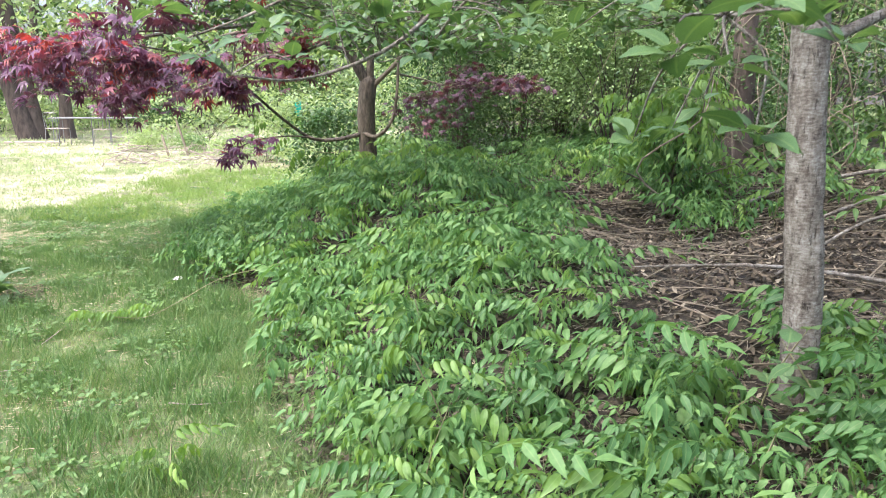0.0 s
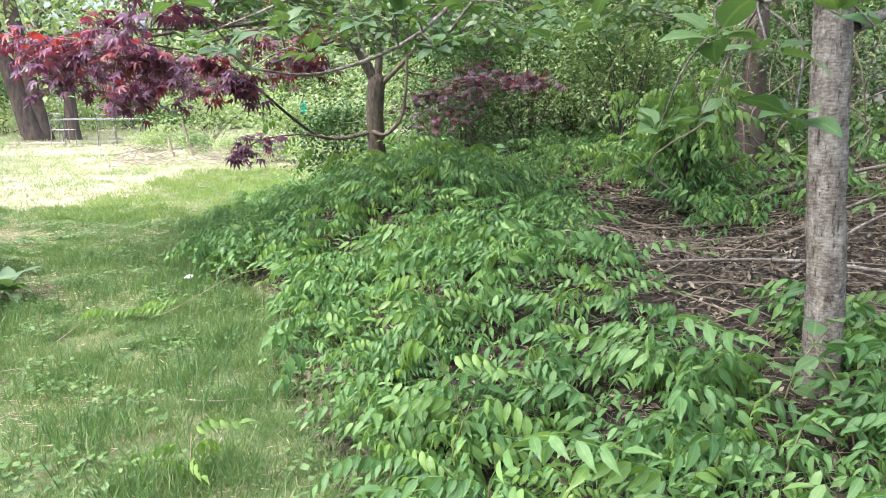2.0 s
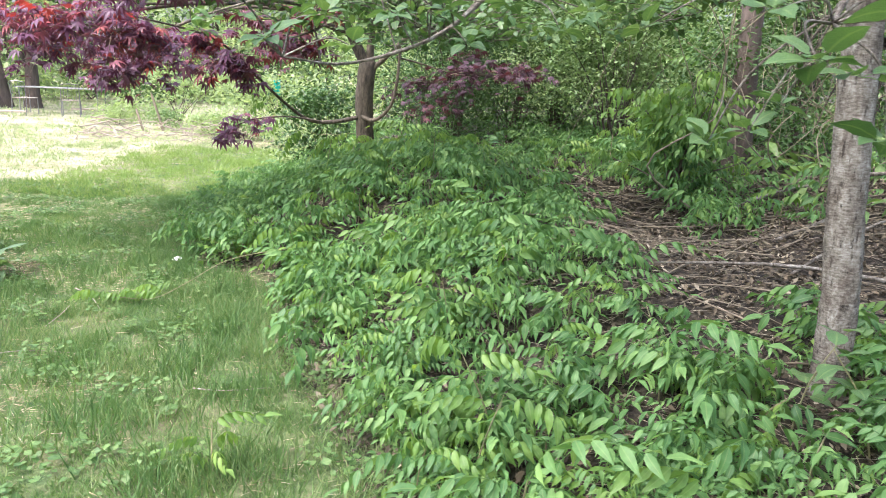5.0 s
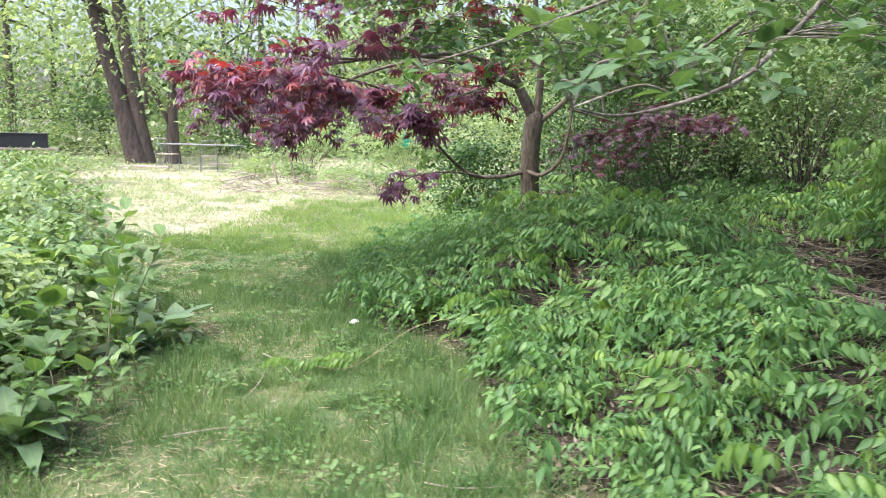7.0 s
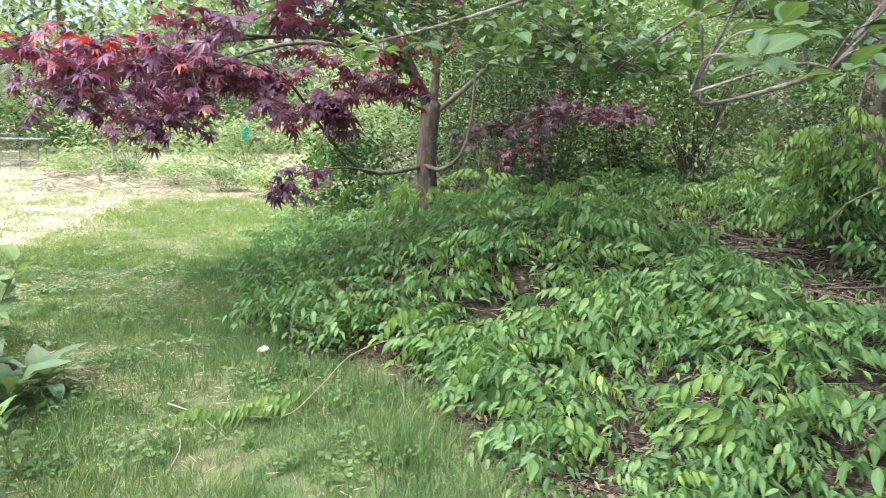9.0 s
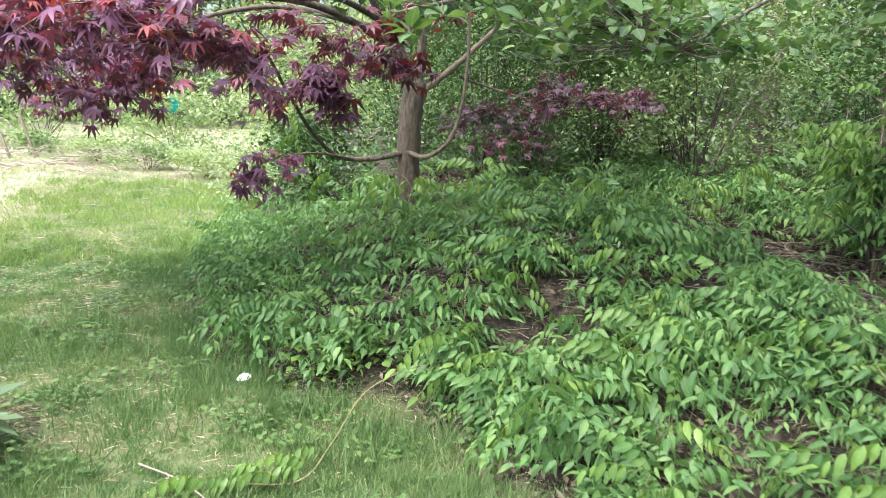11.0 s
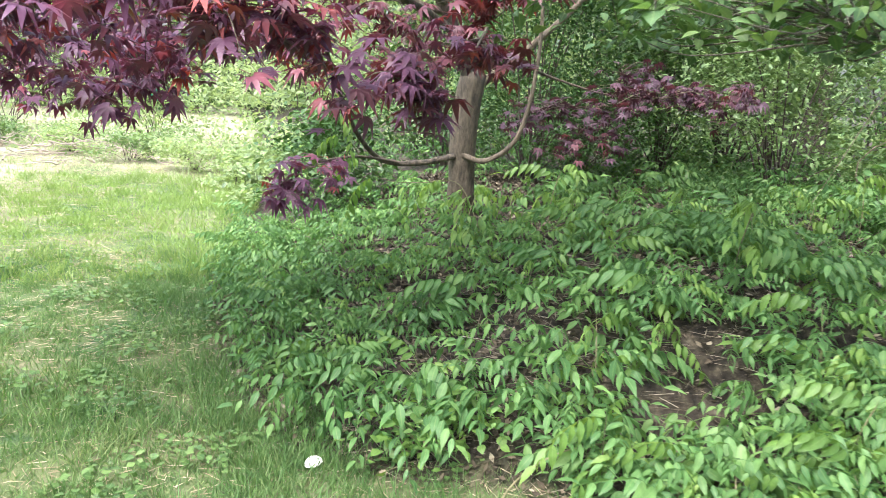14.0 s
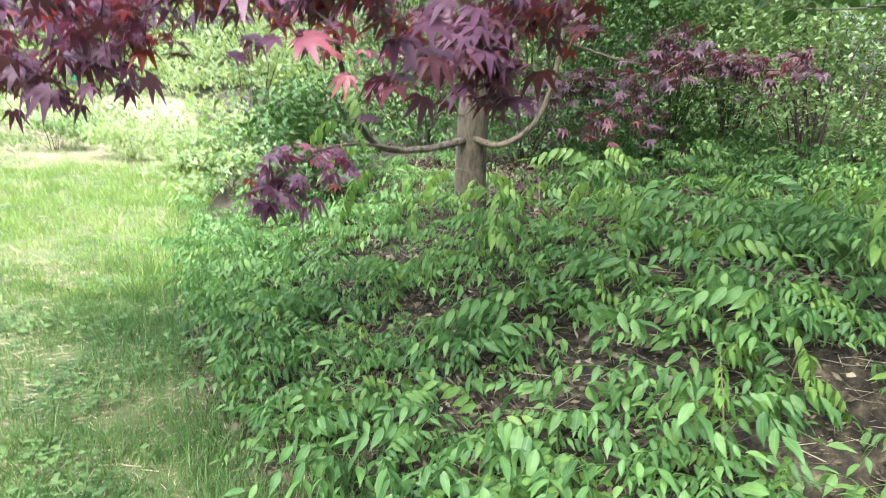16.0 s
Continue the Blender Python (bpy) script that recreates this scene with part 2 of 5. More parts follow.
M_BARK_FAR = plain_material("dark_trunk_bark", (0.035, 0.027, 0.022), (0.13, 0.1, 0.08), 9, 0.9, 0.8, 8, (1, 1, 0.25), deep=0.05)
M_STEM = plain_material("green_brown_stem", (0.1, 0.1, 0.04), (0.26, 0.24, 0.12), 30, 0.6, 0.2)
M_METAL = plain_material("weathered_grey_metal", (0.1, 0.1, 0.1), (0.28, 0.28, 0.27), 30, 0.6, 0.2, metal=0.3)
M_WOOD = plain_material("weathered_wood", (0.22, 0.18, 0.14), (0.48, 0.42, 0.35), 10, 0.85, 0.5, 8, (0.3, 3, 3))
M_BLACK = plain_material("black_plastic", (0.012, 0.013, 0.016), (0.03, 0.032, 0.036), 12, 0.45, 0.1)
M_TEAL = plain_material("teal_plastic", (0.0, 0.22, 0.19), (0.0, 0.34, 0.28), 12, 0.4, 0.05)
M_WHITE = plain_material("white_petal", (0.7, 0.68, 0.62), (0.85, 0.84, 0.8), 30, 0.6, 0.3)


# ---------------------------------------------------------------- mesh helpers
def mesh_of(name, verts, faces, mat, smooth=True, across=None):
    verts, faces = np.asarray(verts, np.float32), np.asarray(faces, np.int32)
    me = bpy.data.meshes.new(name)
    k = faces.shape[1]
    me.vertices.add(len(verts)); me.vertices.foreach_set("co", verts.ravel())
    me.loops.add(faces.size); me.loops.foreach_set("vertex_index", faces.ravel())
    me.polygons.add(len(faces))
    me.polygons.foreach_set("loop_start", np.arange(0, faces.size, k, dtype=np.int32))
    me.polygons.foreach_set("loop_total", np.full(len(faces), k, np.int32))
    me.polygons.foreach_set("use_smooth", np.full(len(faces), smooth))
    if across is not None:
        me.attributes.new("across", "FLOAT", "POINT").data.foreach_set("value", np.asarray(across, np.float32))
    me.materials.append(mat)
    me.update(calc_edges=True)
    return me


def part(name, me, parent, label="", m=None):
    ob = new(name, me)
    ob.parent = parent
    if m is not None:
        ob.matrix_basis = m
    if label:
        ob["label"] = label
    return ob


def thing(name, x, y, z, label, category, group="", turn=0.0, kind=""):
    ob = new(name)
    ob.empty_display_size = 0.1
    ob.matrix_basis = pose(x, y, z, 0, 0, turn)
    return tagged(ob, label, category, group, kind)


def join(pieces):
    """Joins (verts, faces, across) pieces of equal face size."""
    vs, fs, at, k = [], [], [], 0
    for v, f, a in pieces:
        vs.append(v); fs.append(f + k); at.append(a); k += len(v)
    return np.concatenate(vs), np.concatenate(fs), np.concatenate(at)


def smooth_path(points, steps=6):
    """Catmull-Rom through the points."""
    p = [Vector(q) for q in points]
    p = [p[0] * 2 - p[1], *p, p[-1] * 2 - p[-2]]
    out = []
    for a, b, c, d in zip(p, p[1:], p[2:], p[3:]):
        for i in range(steps):
            t = i / steps
            out.append(0.5 * ((2 * b) + (c - a) * t + (2 * a - 5 * b + 4 * c - d) * t * t + (3 * b - a - 3 * c + d) * t ** 3))
    out.append(p[-2])
    return out


def tube(points, r0, r1, sides=8, steps=6, rough=0.0, flare=0.0):
    """A tapered limb as quads, capped by drawing its ends together."""
    path = smooth_path(points, steps)
    n, vs = len(path), []
    side = Vector((1, 0.13, 0.07))
    for i, p in enumerate(path):
        d = (path[min(i + 1, n - 1)] - path[max(i - 1, 0)]).normalized()
        u = (side - d * side.dot(d)).normalized()
        w = d.cross(u)
        t = i / (n - 1)
        r = r0 + (r1 - r0) * t + flare * r0 * max(0.0, 1 - t * n / 4) ** 2
        if i == n - 1:
            r *= 0.25
        for s in range(sides):
            a = 2 * math.pi * s / sides
            k = r * (1 + rough * (noise.noise(Vector((math.cos(a) * 2.1, math.sin(a) * 2.1, p.z * 9 + p.x * 5))) + 0.5 * random.uniform(-1, 1)))
            vs.append(p + u * (k * math.cos(a)) + w * (k * math.sin(a)))
    fs = [(i * sides + s, i * sides + (s + 1) % sides, (i + 1) * sides + (s + 1) % sides, (i + 1) * sides + s) for i in range(n - 1) for s in range(sides)]
    return np.array(vs), np.array(fs), np.ones(len(vs))


def thin(points, r0, r1, steps=3):
    """A thin three-sided twig as triangles."""
    v, q, a = tube(points, r0, r1, 3, steps)
    return v, np.concatenate([q[:, [0, 1, 2]], q[:, [0, 2, 3]]]), a


def frames_of(axis, normal):
    """Turning matrices whose x runs along axis and whose z is near normal."""
    x = axis / np.linalg.norm(axis, axis=1, keepdims=True)
    y = np.cross(normal, x); y /= np.linalg.norm(y, axis=1, keepdims=True) + 1e-9
    return np.stack([x, y, np.cross(x, y)], axis=2)


def strew(template, places, turns, sizes):
    v, f, a = template
    sizes = np.asarray(sizes)
    sizes = sizes[:, None, None] if sizes.ndim == 1 else sizes[:, None, :]
    big = np.einsum("nij,nkj->nki", turns, v[None] * sizes) + places[:, None, :]
    faces = f[None] + (np.arange(len(places)) * len(v))[:, None, None]
    return big.reshape(-1, 3), faces.reshape(-1, f.shape[1]), np.tile(a, len(places))


def blade_leaf(width, droop, fold, belly=0.35):
    """A pointed leaf of length 1 along x, folded on its midrib."""
    us, ws = (0.0, belly, 0.68, 1.0), (0.0, 1.0, 0.72, 0.0)
    mid = [(u, 0, -droop * u * u) for u in us]
    left = [(us[i], width / 2 * ws[i], -droop * us[i] ** 2 + fold * ws[i]) for i in (1, 2)]
    right = [(x, -y, z) for x, y, z in left]
    f = [(0, 1, 4), (0, 6, 1), (4, 1, 2), (4, 2, 5), (1, 6, 7), (1, 7, 2), (5, 2, 3), (2, 7, 3)]
    return np.array(mid + left + right), np.array(f), np.array([0, 0, 0, 0.3, 1, 1, 1, 1.0])


def lance_leaf(width, droop, fold, wave=0.0, outline=(0.0, 0.68, 1.0, 0.87, 0.42, 0.0)):
    """A fuller pointed leaf of length 1 along x: six midrib points, four pairs at the edge."""
    us, ws = (0.0, 0.13, 0.36, 0.58, 0.82, 1.0), outline
    mid = [(u, 0, 0.06 * math.sin(u * 3.1) - droop * u * u) for u in us]
    left = [(us[i], width / 2 * ws[i], mid[i][2] + fold * ws[i] + wave * (-1) ** i) for i in range(1, 5)]
    right = [(us[i], -width / 2 * ws[i], mid[i][2] + fold * ws[i] - wave * (-1) ** i) for i in range(1, 5)]
    f = [(0, 1, 6), (0, 10, 1), (9, 4, 5), (4, 13, 5)]
    for i in range(1, 4):
        f += [(5 + i, i, i + 1), (5 + i, i + 1, 6 + i), (i, 9 + i, 10 + i), (i, 10 + i, i + 1)]
    return np.array(mid + left + right), np.array(f), np.array([0.0] * 5 + [0.3] + [1.0] * 8)


def maple_leaf(droop):
    """A palmate leaf of seven long pointed lobes, about 1 across."""
    tips = [(-112, 0.34), (-74, 0.52), (-36, 0.64), (0, 0.7), (36, 0.64), (74, 0.52), (112, 0.34)]
    v, at = [(0, 0, 0)], [0.0]
    for i, (a, r) in enumerate(tips):
        for da, k, h in ((-15, 0.52, 0.03), (0, 1.0, 0.0), (15, 0.52, 0.03)):
            rr = r * k
            v.append((rr * math.cos(radians(a + da)), rr * math.sin(radians(a + da)), h - droop * rr * rr * 1.8))
            at.append(1.0)
        if i < 6:
            b = (a + tips[i + 1][0]) / 2
            v.append((0.28 * math.cos(radians(b)), 0.28 * math.sin(radians(b)), -0.02)); at.append(1.0)
    f = []
    for i in range(7):
        k = 1 + i * 4
        f += [(k, k + 1, k + 2), (0, k, k + 2)]
        if i < 6:
            f += [(0, k + 2, k + 3), (0, k + 3, k + 4)]
    return np.array(v), np.array(f), np.array(at)


def random_turns(n, flat=0.6, droop=0.3, r=rng):
    """Leaves that lie about level, pointing every way, their tips hanging."""
    a = r.uniform(0, 2 * np.pi, n)
    axis = np.stack([np.cos(a), np.sin(a), -droop + r.normal(0, flat * 0.5, n)], 1)
    normal = np.stack([r.normal(0, flat * 0.6, n), r.normal(0, flat * 0.6, n), np.ones(n)], 1)
    return frames_of(axis, normal)


def compound(pairs, length, leaf, hang, seed):
    """A pinnate leaf: an arching stalk along x with even pairs of hanging leaflets and one at its tip."""
    r = np.random.default_rng(seed)
    bend = r.normal(0, 0.05)
    stalk = [(length * u, bend * length * u * u * 2, 0.24 * length * math.sin(u * 2.5) - 0.48 * length * u * u) for u in (0, 0.33, 0.66, 1)]
    path = smooth_path(stalk, 12)
    pieces = [thin(stalk, 0.002, 0.001, 3)]
    places, axes, normals, sizes = [], [], [], []
    for i in range(pairs):
        u = 0.2 + 0.74 * i / max(1, pairs - 1)
        k = min(len(path) - 2, int(u * (len(path) - 1)))
        p, along = path[k], (path[k + 1] - path[k]).normalized()
        for s in (-1, 1):
            if r.random() < 0.07:
                continue
            places.append(p)
            h = hang + r.normal(0, 0.18)
            lead = 0.22 + 0.3 * u + r.normal(0, 0.1)
            axes.append((lead * along.x, s * math.cos(h) + lead * along.y, -math.sin(h) + lead * along.z))
            normals.append((-along.z * 0.6 + r.normal(0, 0.12), s * math.sin(h) + r.normal(0, 0.1), math.cos(h) + 0.15))
            sizes.append(leaf * (0.66 + 0.42 * math.sin(math.pi * (0.12 + 0.72 * u))) * r.uniform(0.74, 1.12))
    places.append(path[-1]); axes.append((1, r.normal(0, 0.1), -0.55)); normals.append((0.5, r.normal(0, 0.1), 1)); sizes.append(leaf * 1.05)
    turns = frames_of(np.array(axes, float), np.array(normals, float))
    pieces.append(strew(lance_leaf(0.35, 0.16, 0.05, 0.014, (0.0, 0.7, 1.0, 0.78, 0.28, 0.0)), np.array([tuple(p) for p in places]), turns, np.array(sizes)))
    return join(pieces)


def sstep(v):
    v = np.clip(v, 0, 1)
    return v * v * (3 - 2 * v)


# ---------------------------------------------------------------- the lie of the land
BANK_Y = (-4, 1.2, 2.27, 3.05, 3.6, 4.5, 5.06, 5.2, 5.6, 6.5, 8.0, 9.5, 13, 16, 40)
BANK_X = (0.4, -0.15, -0.42, -0.75, -1.0, -1.15, -1.3, -1.74, -2.1, -2.3, -2.4, -2.3, -1.9, -1.6, -1.0)
BED_Y = (-4, 2.4, 3.2, 3.7, 5.3, 7.0, 8.8, 13.5, 16.5, 40)
BED_X = (-2.6, -2.55, -2.55, -2.62, -3.4, -4.7, -5.6, -8.2, -10.6, -30)


def bank(y):
    return np.interp(y, BANK_Y, BANK_X)


def bed(y):
    return np.interp(y, BED_Y, BED_X)


def lie(x, y):
    """Height of the ground: a level lawn, a low wooded bank beside it."""
    x, y = np.asarray(x, float), np.asarray(y, float)
    d = x - bank(y)
    rise = 0.2 + 0.44 * sstep((y - 2.2) / 2.2)
    fade = 1 - 0.6 * sstep((y - 11) / 8)
    h = rise * sstep(d / 2.1) * fade + 0.035 * np.clip(d - 2, 0, 25) * fade
    h = h - 0.26 * np.exp(-((x - 1.45) / 1.0) ** 2 - ((y - 4.9) / 1.4) ** 2)
    h = h + 0.02 * np.sin(x * 2.3 + 0.7) * np.sin(y * 1.9) + 0.012 * np.sin(x * 5.1 + y * 3.7)
    return h


def lie1(x, y):
    return float(lie(x, y))


xs = np.concatenate([-np.geomspace(600, 9, 22), np.arange(-8.8, 7.0, 0.11), np.geomspace(7.2, 600, 22)])
ys = np.concatenate([-np.geomspace(600, 4, 22), np.arange(-3.8, 18.0, 0.11), np.geomspace(18.3, 900, 24)])
gx, gy = np.meshgrid(xs, ys)
gz = lie(gx, gy)
gz = gz + 0.008 * np.sin(gx * 17 + gy * 5) * np.sin(gy * 13 - gx * 7)
nx = len(xs)
idx = np.arange(len(ys) - 1)[:, None] * nx + np.arange(nx - 1)[None]
quads = np.stack([idx, idx + 1, idx + nx + 1, idx + nx], -1).reshape(-1, 4)
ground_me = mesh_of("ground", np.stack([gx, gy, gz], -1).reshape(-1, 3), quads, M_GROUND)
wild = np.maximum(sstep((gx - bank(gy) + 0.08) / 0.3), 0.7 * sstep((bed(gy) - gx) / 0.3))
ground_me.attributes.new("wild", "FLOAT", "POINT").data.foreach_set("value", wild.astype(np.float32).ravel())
# dry: straw tone plus painted sun glare, on the far and left lawn
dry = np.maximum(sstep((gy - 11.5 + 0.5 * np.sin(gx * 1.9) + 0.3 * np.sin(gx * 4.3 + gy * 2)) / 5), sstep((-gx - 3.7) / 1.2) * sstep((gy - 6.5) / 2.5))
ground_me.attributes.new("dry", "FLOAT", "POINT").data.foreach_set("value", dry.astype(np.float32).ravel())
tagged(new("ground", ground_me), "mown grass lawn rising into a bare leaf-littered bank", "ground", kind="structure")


# ---------------------------------------------------------------- grass and litter
def grass_blade():
    v = [(0, -0.5, 0), (0, 0.5, 0), (0.06, -0.38, 0.45), (0.06, 0.38, 0.45), (0.28, 0, 1.0)]
    return np.array(v) * (1, 0.05, 1), np.array([(0, 1, 3), (0, 3, 2), (2, 3, 4)]), np.array([1.0] * 5)


def patchy(x, y, k=1.0):
    return 0.5 + 0.25 * np.sin(x * 2.9 * k + 1.3 * np.sin(y * 1.7 * k)) + 0.25 * np.sin(y * 3.4 * k + 1.1 * np.sin(x * 2.3 * k + 0.5))


def sow(count, x0, x1, y0, y1, keep):
    x, y = rng.uniform(x0, x1, count), rng.uniform(y0, y1, count)
    ok = keep(x, y)
    return x[ok], y[ok]


def on_lawn(x, y):
    return (x < bank(y) + 0.25) & (x > bed(y) - 0.5)


def clumpy(x, y):
    """Uneven turf at the size of a hand, 0 to 1."""
    a = np.sin(x * 31 + 2.2 * np.sin(y * 17) + 1.3 * np.sin(x * 9)) * np.sin(y * 29 + 2.0 * np.sin(x * 19 + 1.0))
    b = np.sin(x * 13 + 1.9 * np.sin(y * 7 + 0.4)) * np.sin(y * 11 + 1.7 * np.sin(x * 8.0))
    return np.clip(0.5 + 0.32 * a + 0.35 * b, 0, 1)


def grass(name, count, box, height, wide, label, mat=None):
    x, y = sow(count, *box, lambda x, y: on_lawn(x, y) & (rng.uniform(0, 1, len(x)) < 0.04 + (0.25 + 0.75 * patchy(x, y)) * (0.35 + 0.75 * patchy(x + 1.7, y, 3.3)) * (0.15 + 1.2 * clumpy(x, y))))
    n = len(x)
    a = rng.uniform(0, 2 * np.pi, n)
    lean = rng.normal(0, 0.6, (n, 2))
    z = np.stack([lean[:, 0], lean[:, 1], np.ones(n)], 1); z /= np.linalg.norm(z, axis=1, keepdims=True)
    xx = np.stack([np.cos(a), np.sin(a), np.zeros(n)], 1)
    yy = np.cross(z, xx); yy /= np.linalg.norm(yy, axis=1, keepdims=True)
    turns = np.stack([np.cross(yy, z), yy, z], 2)
    edge = np.exp(-np.abs(x - bank(y)) * 4)
    h = height * rng.uniform(0.4, 1.35, n) * (0.35 + 0.6 * patchy(x, y, 0.7) + 0.6 * patchy(x, y + 2.1, 3.1) ** 2) * (0.55 + 0.8 * clumpy(x, y)) * (1 + 0.8 * edge)
    size = np.stack([h, np.full(n, wide), h], 1)
    v, f, at = strew(grass_blade(), np.stack([x, y, lie(x, y) - 0.005], 1), turns, size)
    tagged(new(name, mesh_of(name, v, f, mat or M_GRASS, True, at)), label, "grass", kind="stuff")


grass("lawn_grass", 25000, (-4.0, 1.0, -6.0, 0.9), 0.08, 0.22, "short green mown grass on the lawn")
grass("lawn_grass", 260000, (-3.2, 0.3, 0.8, 4.6), 0.056, 0.075, "short green mown grass on the lawn")
grass("lawn_grass", 400000, (-5.6, -0.9, 4.2, 9.0), 0.05, 0.09, "short green mown grass on the lawn")
# from here on the blades are coloured brighter to stand for open sun
grass("lawn_grass", 90000, (-4.7, -1.2, 8.0, 13.5), 0.08, 0.15, "bright green grass on the open lawn, sunlight in its colour", M_GRASS_SUNLIT)
grass("lawn_grass", 40000, (-9.0, -4.5, 7.6, 13.5), 0.06, 0.17, "pale dry grass along the trodden path, sun glare in its colour", M_GRASS_GLARE)
grass("lawn_grass", 40000, (-10.5, -1.0, 12.8, 17.2), 0.07, 0.25, "pale dry grass on the open lawn, sun glare in its colour", M_GRASS_GLARE)
grass("lawn_grass", 40000, (-22, -2, 16.5, 30.0), 0.1, 0.4, "pale dry grass at the lawn's far end, sun glare in its colour", M_GRASS_GLARE)


def tufts(count, spots, height, label):
    """Thicker, taller grass in clumps along the lawn's edges."""
    x, y = [], []
    for cx, cy, rx, ry in spots:
        x.append(rng.normal(cx, rx, count)); y.append(rng.normal(cy, ry, count))
    x, y = np.concatenate(x), np.concatenate(y)
    n = len(x)
    a = rng.uniform(0, 2 * np.pi, n)
    lean = rng.normal(0, 0.35, (n, 2))
    z = np.stack([lean[:, 0], lean[:, 1], np.ones(n)], 1); z /= np.linalg.norm(z, axis=1, keepdims=True)
    yy = np.cross(z, np.stack([np.cos(a), np.sin(a), np.zeros(n)], 1)); yy /= np.linalg.norm(yy, axis=1, keepdims=True)
    h = height * rng.uniform(0.4, 1.3, n)
    v, f, at = strew(grass_blade(), np.stack([x, y, lie(x, y) - 0.005], 1), np.stack([np.cross(yy, z), yy, z], 2), np.stack([h, np.full(n, 0.1), h], 1))
    tagged(new("grass_tufts", mesh_of("grass_tufts", v, f, M_GRASS, True, at)), label, "grass", kind="stuff")


tufts(420, [(-0.62, 2.0, 0.1, 0.12), (-0.85, 2.45, 0.1, 0.1), (-1.05, 2.25, 0.12, 0.12), (-1.0, 3.0, 0.12, 0.1), (-1.3, 3.35, 0.1, 0.14), (-1.25, 3.9, 0.1, 0.15), (-1.45, 4.6, 0.12, 0.15), (-1.7, 4.9, 0.15, 0.1), (-1.95, 5.6, 0.1, 0.15), (-2.3, 6.2, 0.1, 0.25), (-2.55, 7.0, 0.12, 0.3), (-1.4, 2.7, 0.15, 0.12), (-1.75, 3.3, 0.15, 0.15), (-2.0, 2.6, 0.2, 0.15), (-2.45, 3.6, 0.12, 0.2), (-2.6, 4.2, 0.1, 0.2), (-2.4, 4.9, 0.2, 0.15), (-3.1, 6.0, 0.2, 0.25)], 0.13, "thick green grass tufts at the lawn's edge")


def straw(count, box, keep, long, mat, name, label, category):
    x, y = sow(count, *box, keep)
    n = len(x)
    a = rng.uniform(0, 2 * np.pi, n)
    axis = np.stack([np.cos(a), np.sin(a), rng.normal(0, 0.08, n)], 1)
    turns = frames_of(axis, np.tile((0.0, 0, 1), (n, 1)))
    s = long * rng.uniform(0.4, 1.5, n)
    w = rng.uniform(0.0015, 0.0035, n)
    v = np.array([(-0.5, -0.5, 0), (-0.5, 0.5, 0), (-0.5, 0, 0.7), (0.1, -0.5, 0.2), (0.1, 0.5, 0.2), (0.1, 0, 0.9), (0.5, 0.6, 0.1)])
    f = np.array([(0, 3, 4), (0, 4, 1), (1, 4, 5), (1, 5, 2), (2, 5, 3), (2, 3, 0), (3, 6, 4), (4, 6, 5), (5, 6, 3)])
    vv, ff, at = strew((v, f, np.ones(7)), np.stack([x, y, lie(x, y) + 0.012], 1), turns, np.stack([s, w, w], 1))
    tagged(new(name, mesh_of(name, vv, ff, mat, True, at)), label, category, kind="stuff")


straw(42000, (-5.0, 0.3, 0.8, 9.0), lambda x, y: on_lawn(x, y) & (rng.uniform(0, 1, len(x)) > 0.15 + 0.8 * patchy(x, y)), 0.055, M_STRAW, "cut_grass", "dry yellow grass cuttings scattered over the lawn", "hay")


def on_bank(x, y):
    return x > bank(y) + 0.02


straw(1500, (-9.0, -3.0, 9.0, 16.0), on_lawn, 0.35, M_STRAW, "cut_grass", "dry yellow grass cuttings on the far lawn", "hay")
straw(20000, (-2.5, 3.4, 0.9, 9.0), on_bank, 0.17, M_TWIG, "fallen_twigs", "thin brown twigs littering the shaded bank", "twigs")

x, y = sow(80000, -2.5, 3.4, 0.9, 9.2, on_bank)
n = len(x)
v, f, at = strew(blade_leaf(0.5, -0.35, 0.12, 0.45), np.stack([x, y, lie(x, y) + rng.uniform(0.004, 0.03, n)], 1), random_turns(n, 0.7, 0.0), rng.uniform(0.014, 0.05, n))
tagged(new("dead_leaves", mesh_of("dead_leaves", v, f, M_LITTER, True, at)), "curled brown dead leaves covering the bank", "leaf litter", kind="stuff")

straw(420, (-3.25, -2.7, 4.75, 5.3), lambda x, y: (x + 2.95) ** 2 * 1.5 + (y - 5.03) ** 2 < 0.05, 0.12, M_LITTER, "dry_clippings", "brown heap of dry clippings beside the bed", "hay")

# small round weeds in the turf
x, y = sow(46000, -4.6, 0.2, 0.9, 8.5, lambda x, y: on_lawn(x, y) & (patchy(x + 3, y * 1.3, 1.9) * (0.4 + 0.8 * patchy(x, y + 5, 5.3)) > 0.5))
n = len(x)
v, f, at = strew(blade_leaf(0.85, 0.05, 0.04, 0.5), np.stack([x, y, lie(x, y) + rng.uniform(0.02, 0.06, n)], 1), random_turns(n, 0.5, 0.0), rng.uniform(0.014, 0.04, n))
tagged(new("lawn_weeds", mesh_of("lawn_weeds", v, f, M_WEED, True, at)), "small round-leaved weeds growing in the turf", "weeds", kind="stuff")


# ---------------------------------------------------------------- plants made of stem and leaves
PINNATE = [mesh_of("leaf", *(lambda c: (c[0], c[1], M_WISTERIA, True, c[2]))(compound(p, ln, lf, hg, 20 + i)))
           for i, (p, ln, lf, hg) in enumerate([(6, 0.33, 0.1, 1.1), (7, 0.37, 0.104, 0.95), (5, 0.28, 0.1, 0.7), (7, 0.36, 0.095, 0.6), (5, 0.29, 0.108, 1.0), (4, 0.22, 0.092, 0.6)])]
PINNATE_Y = []
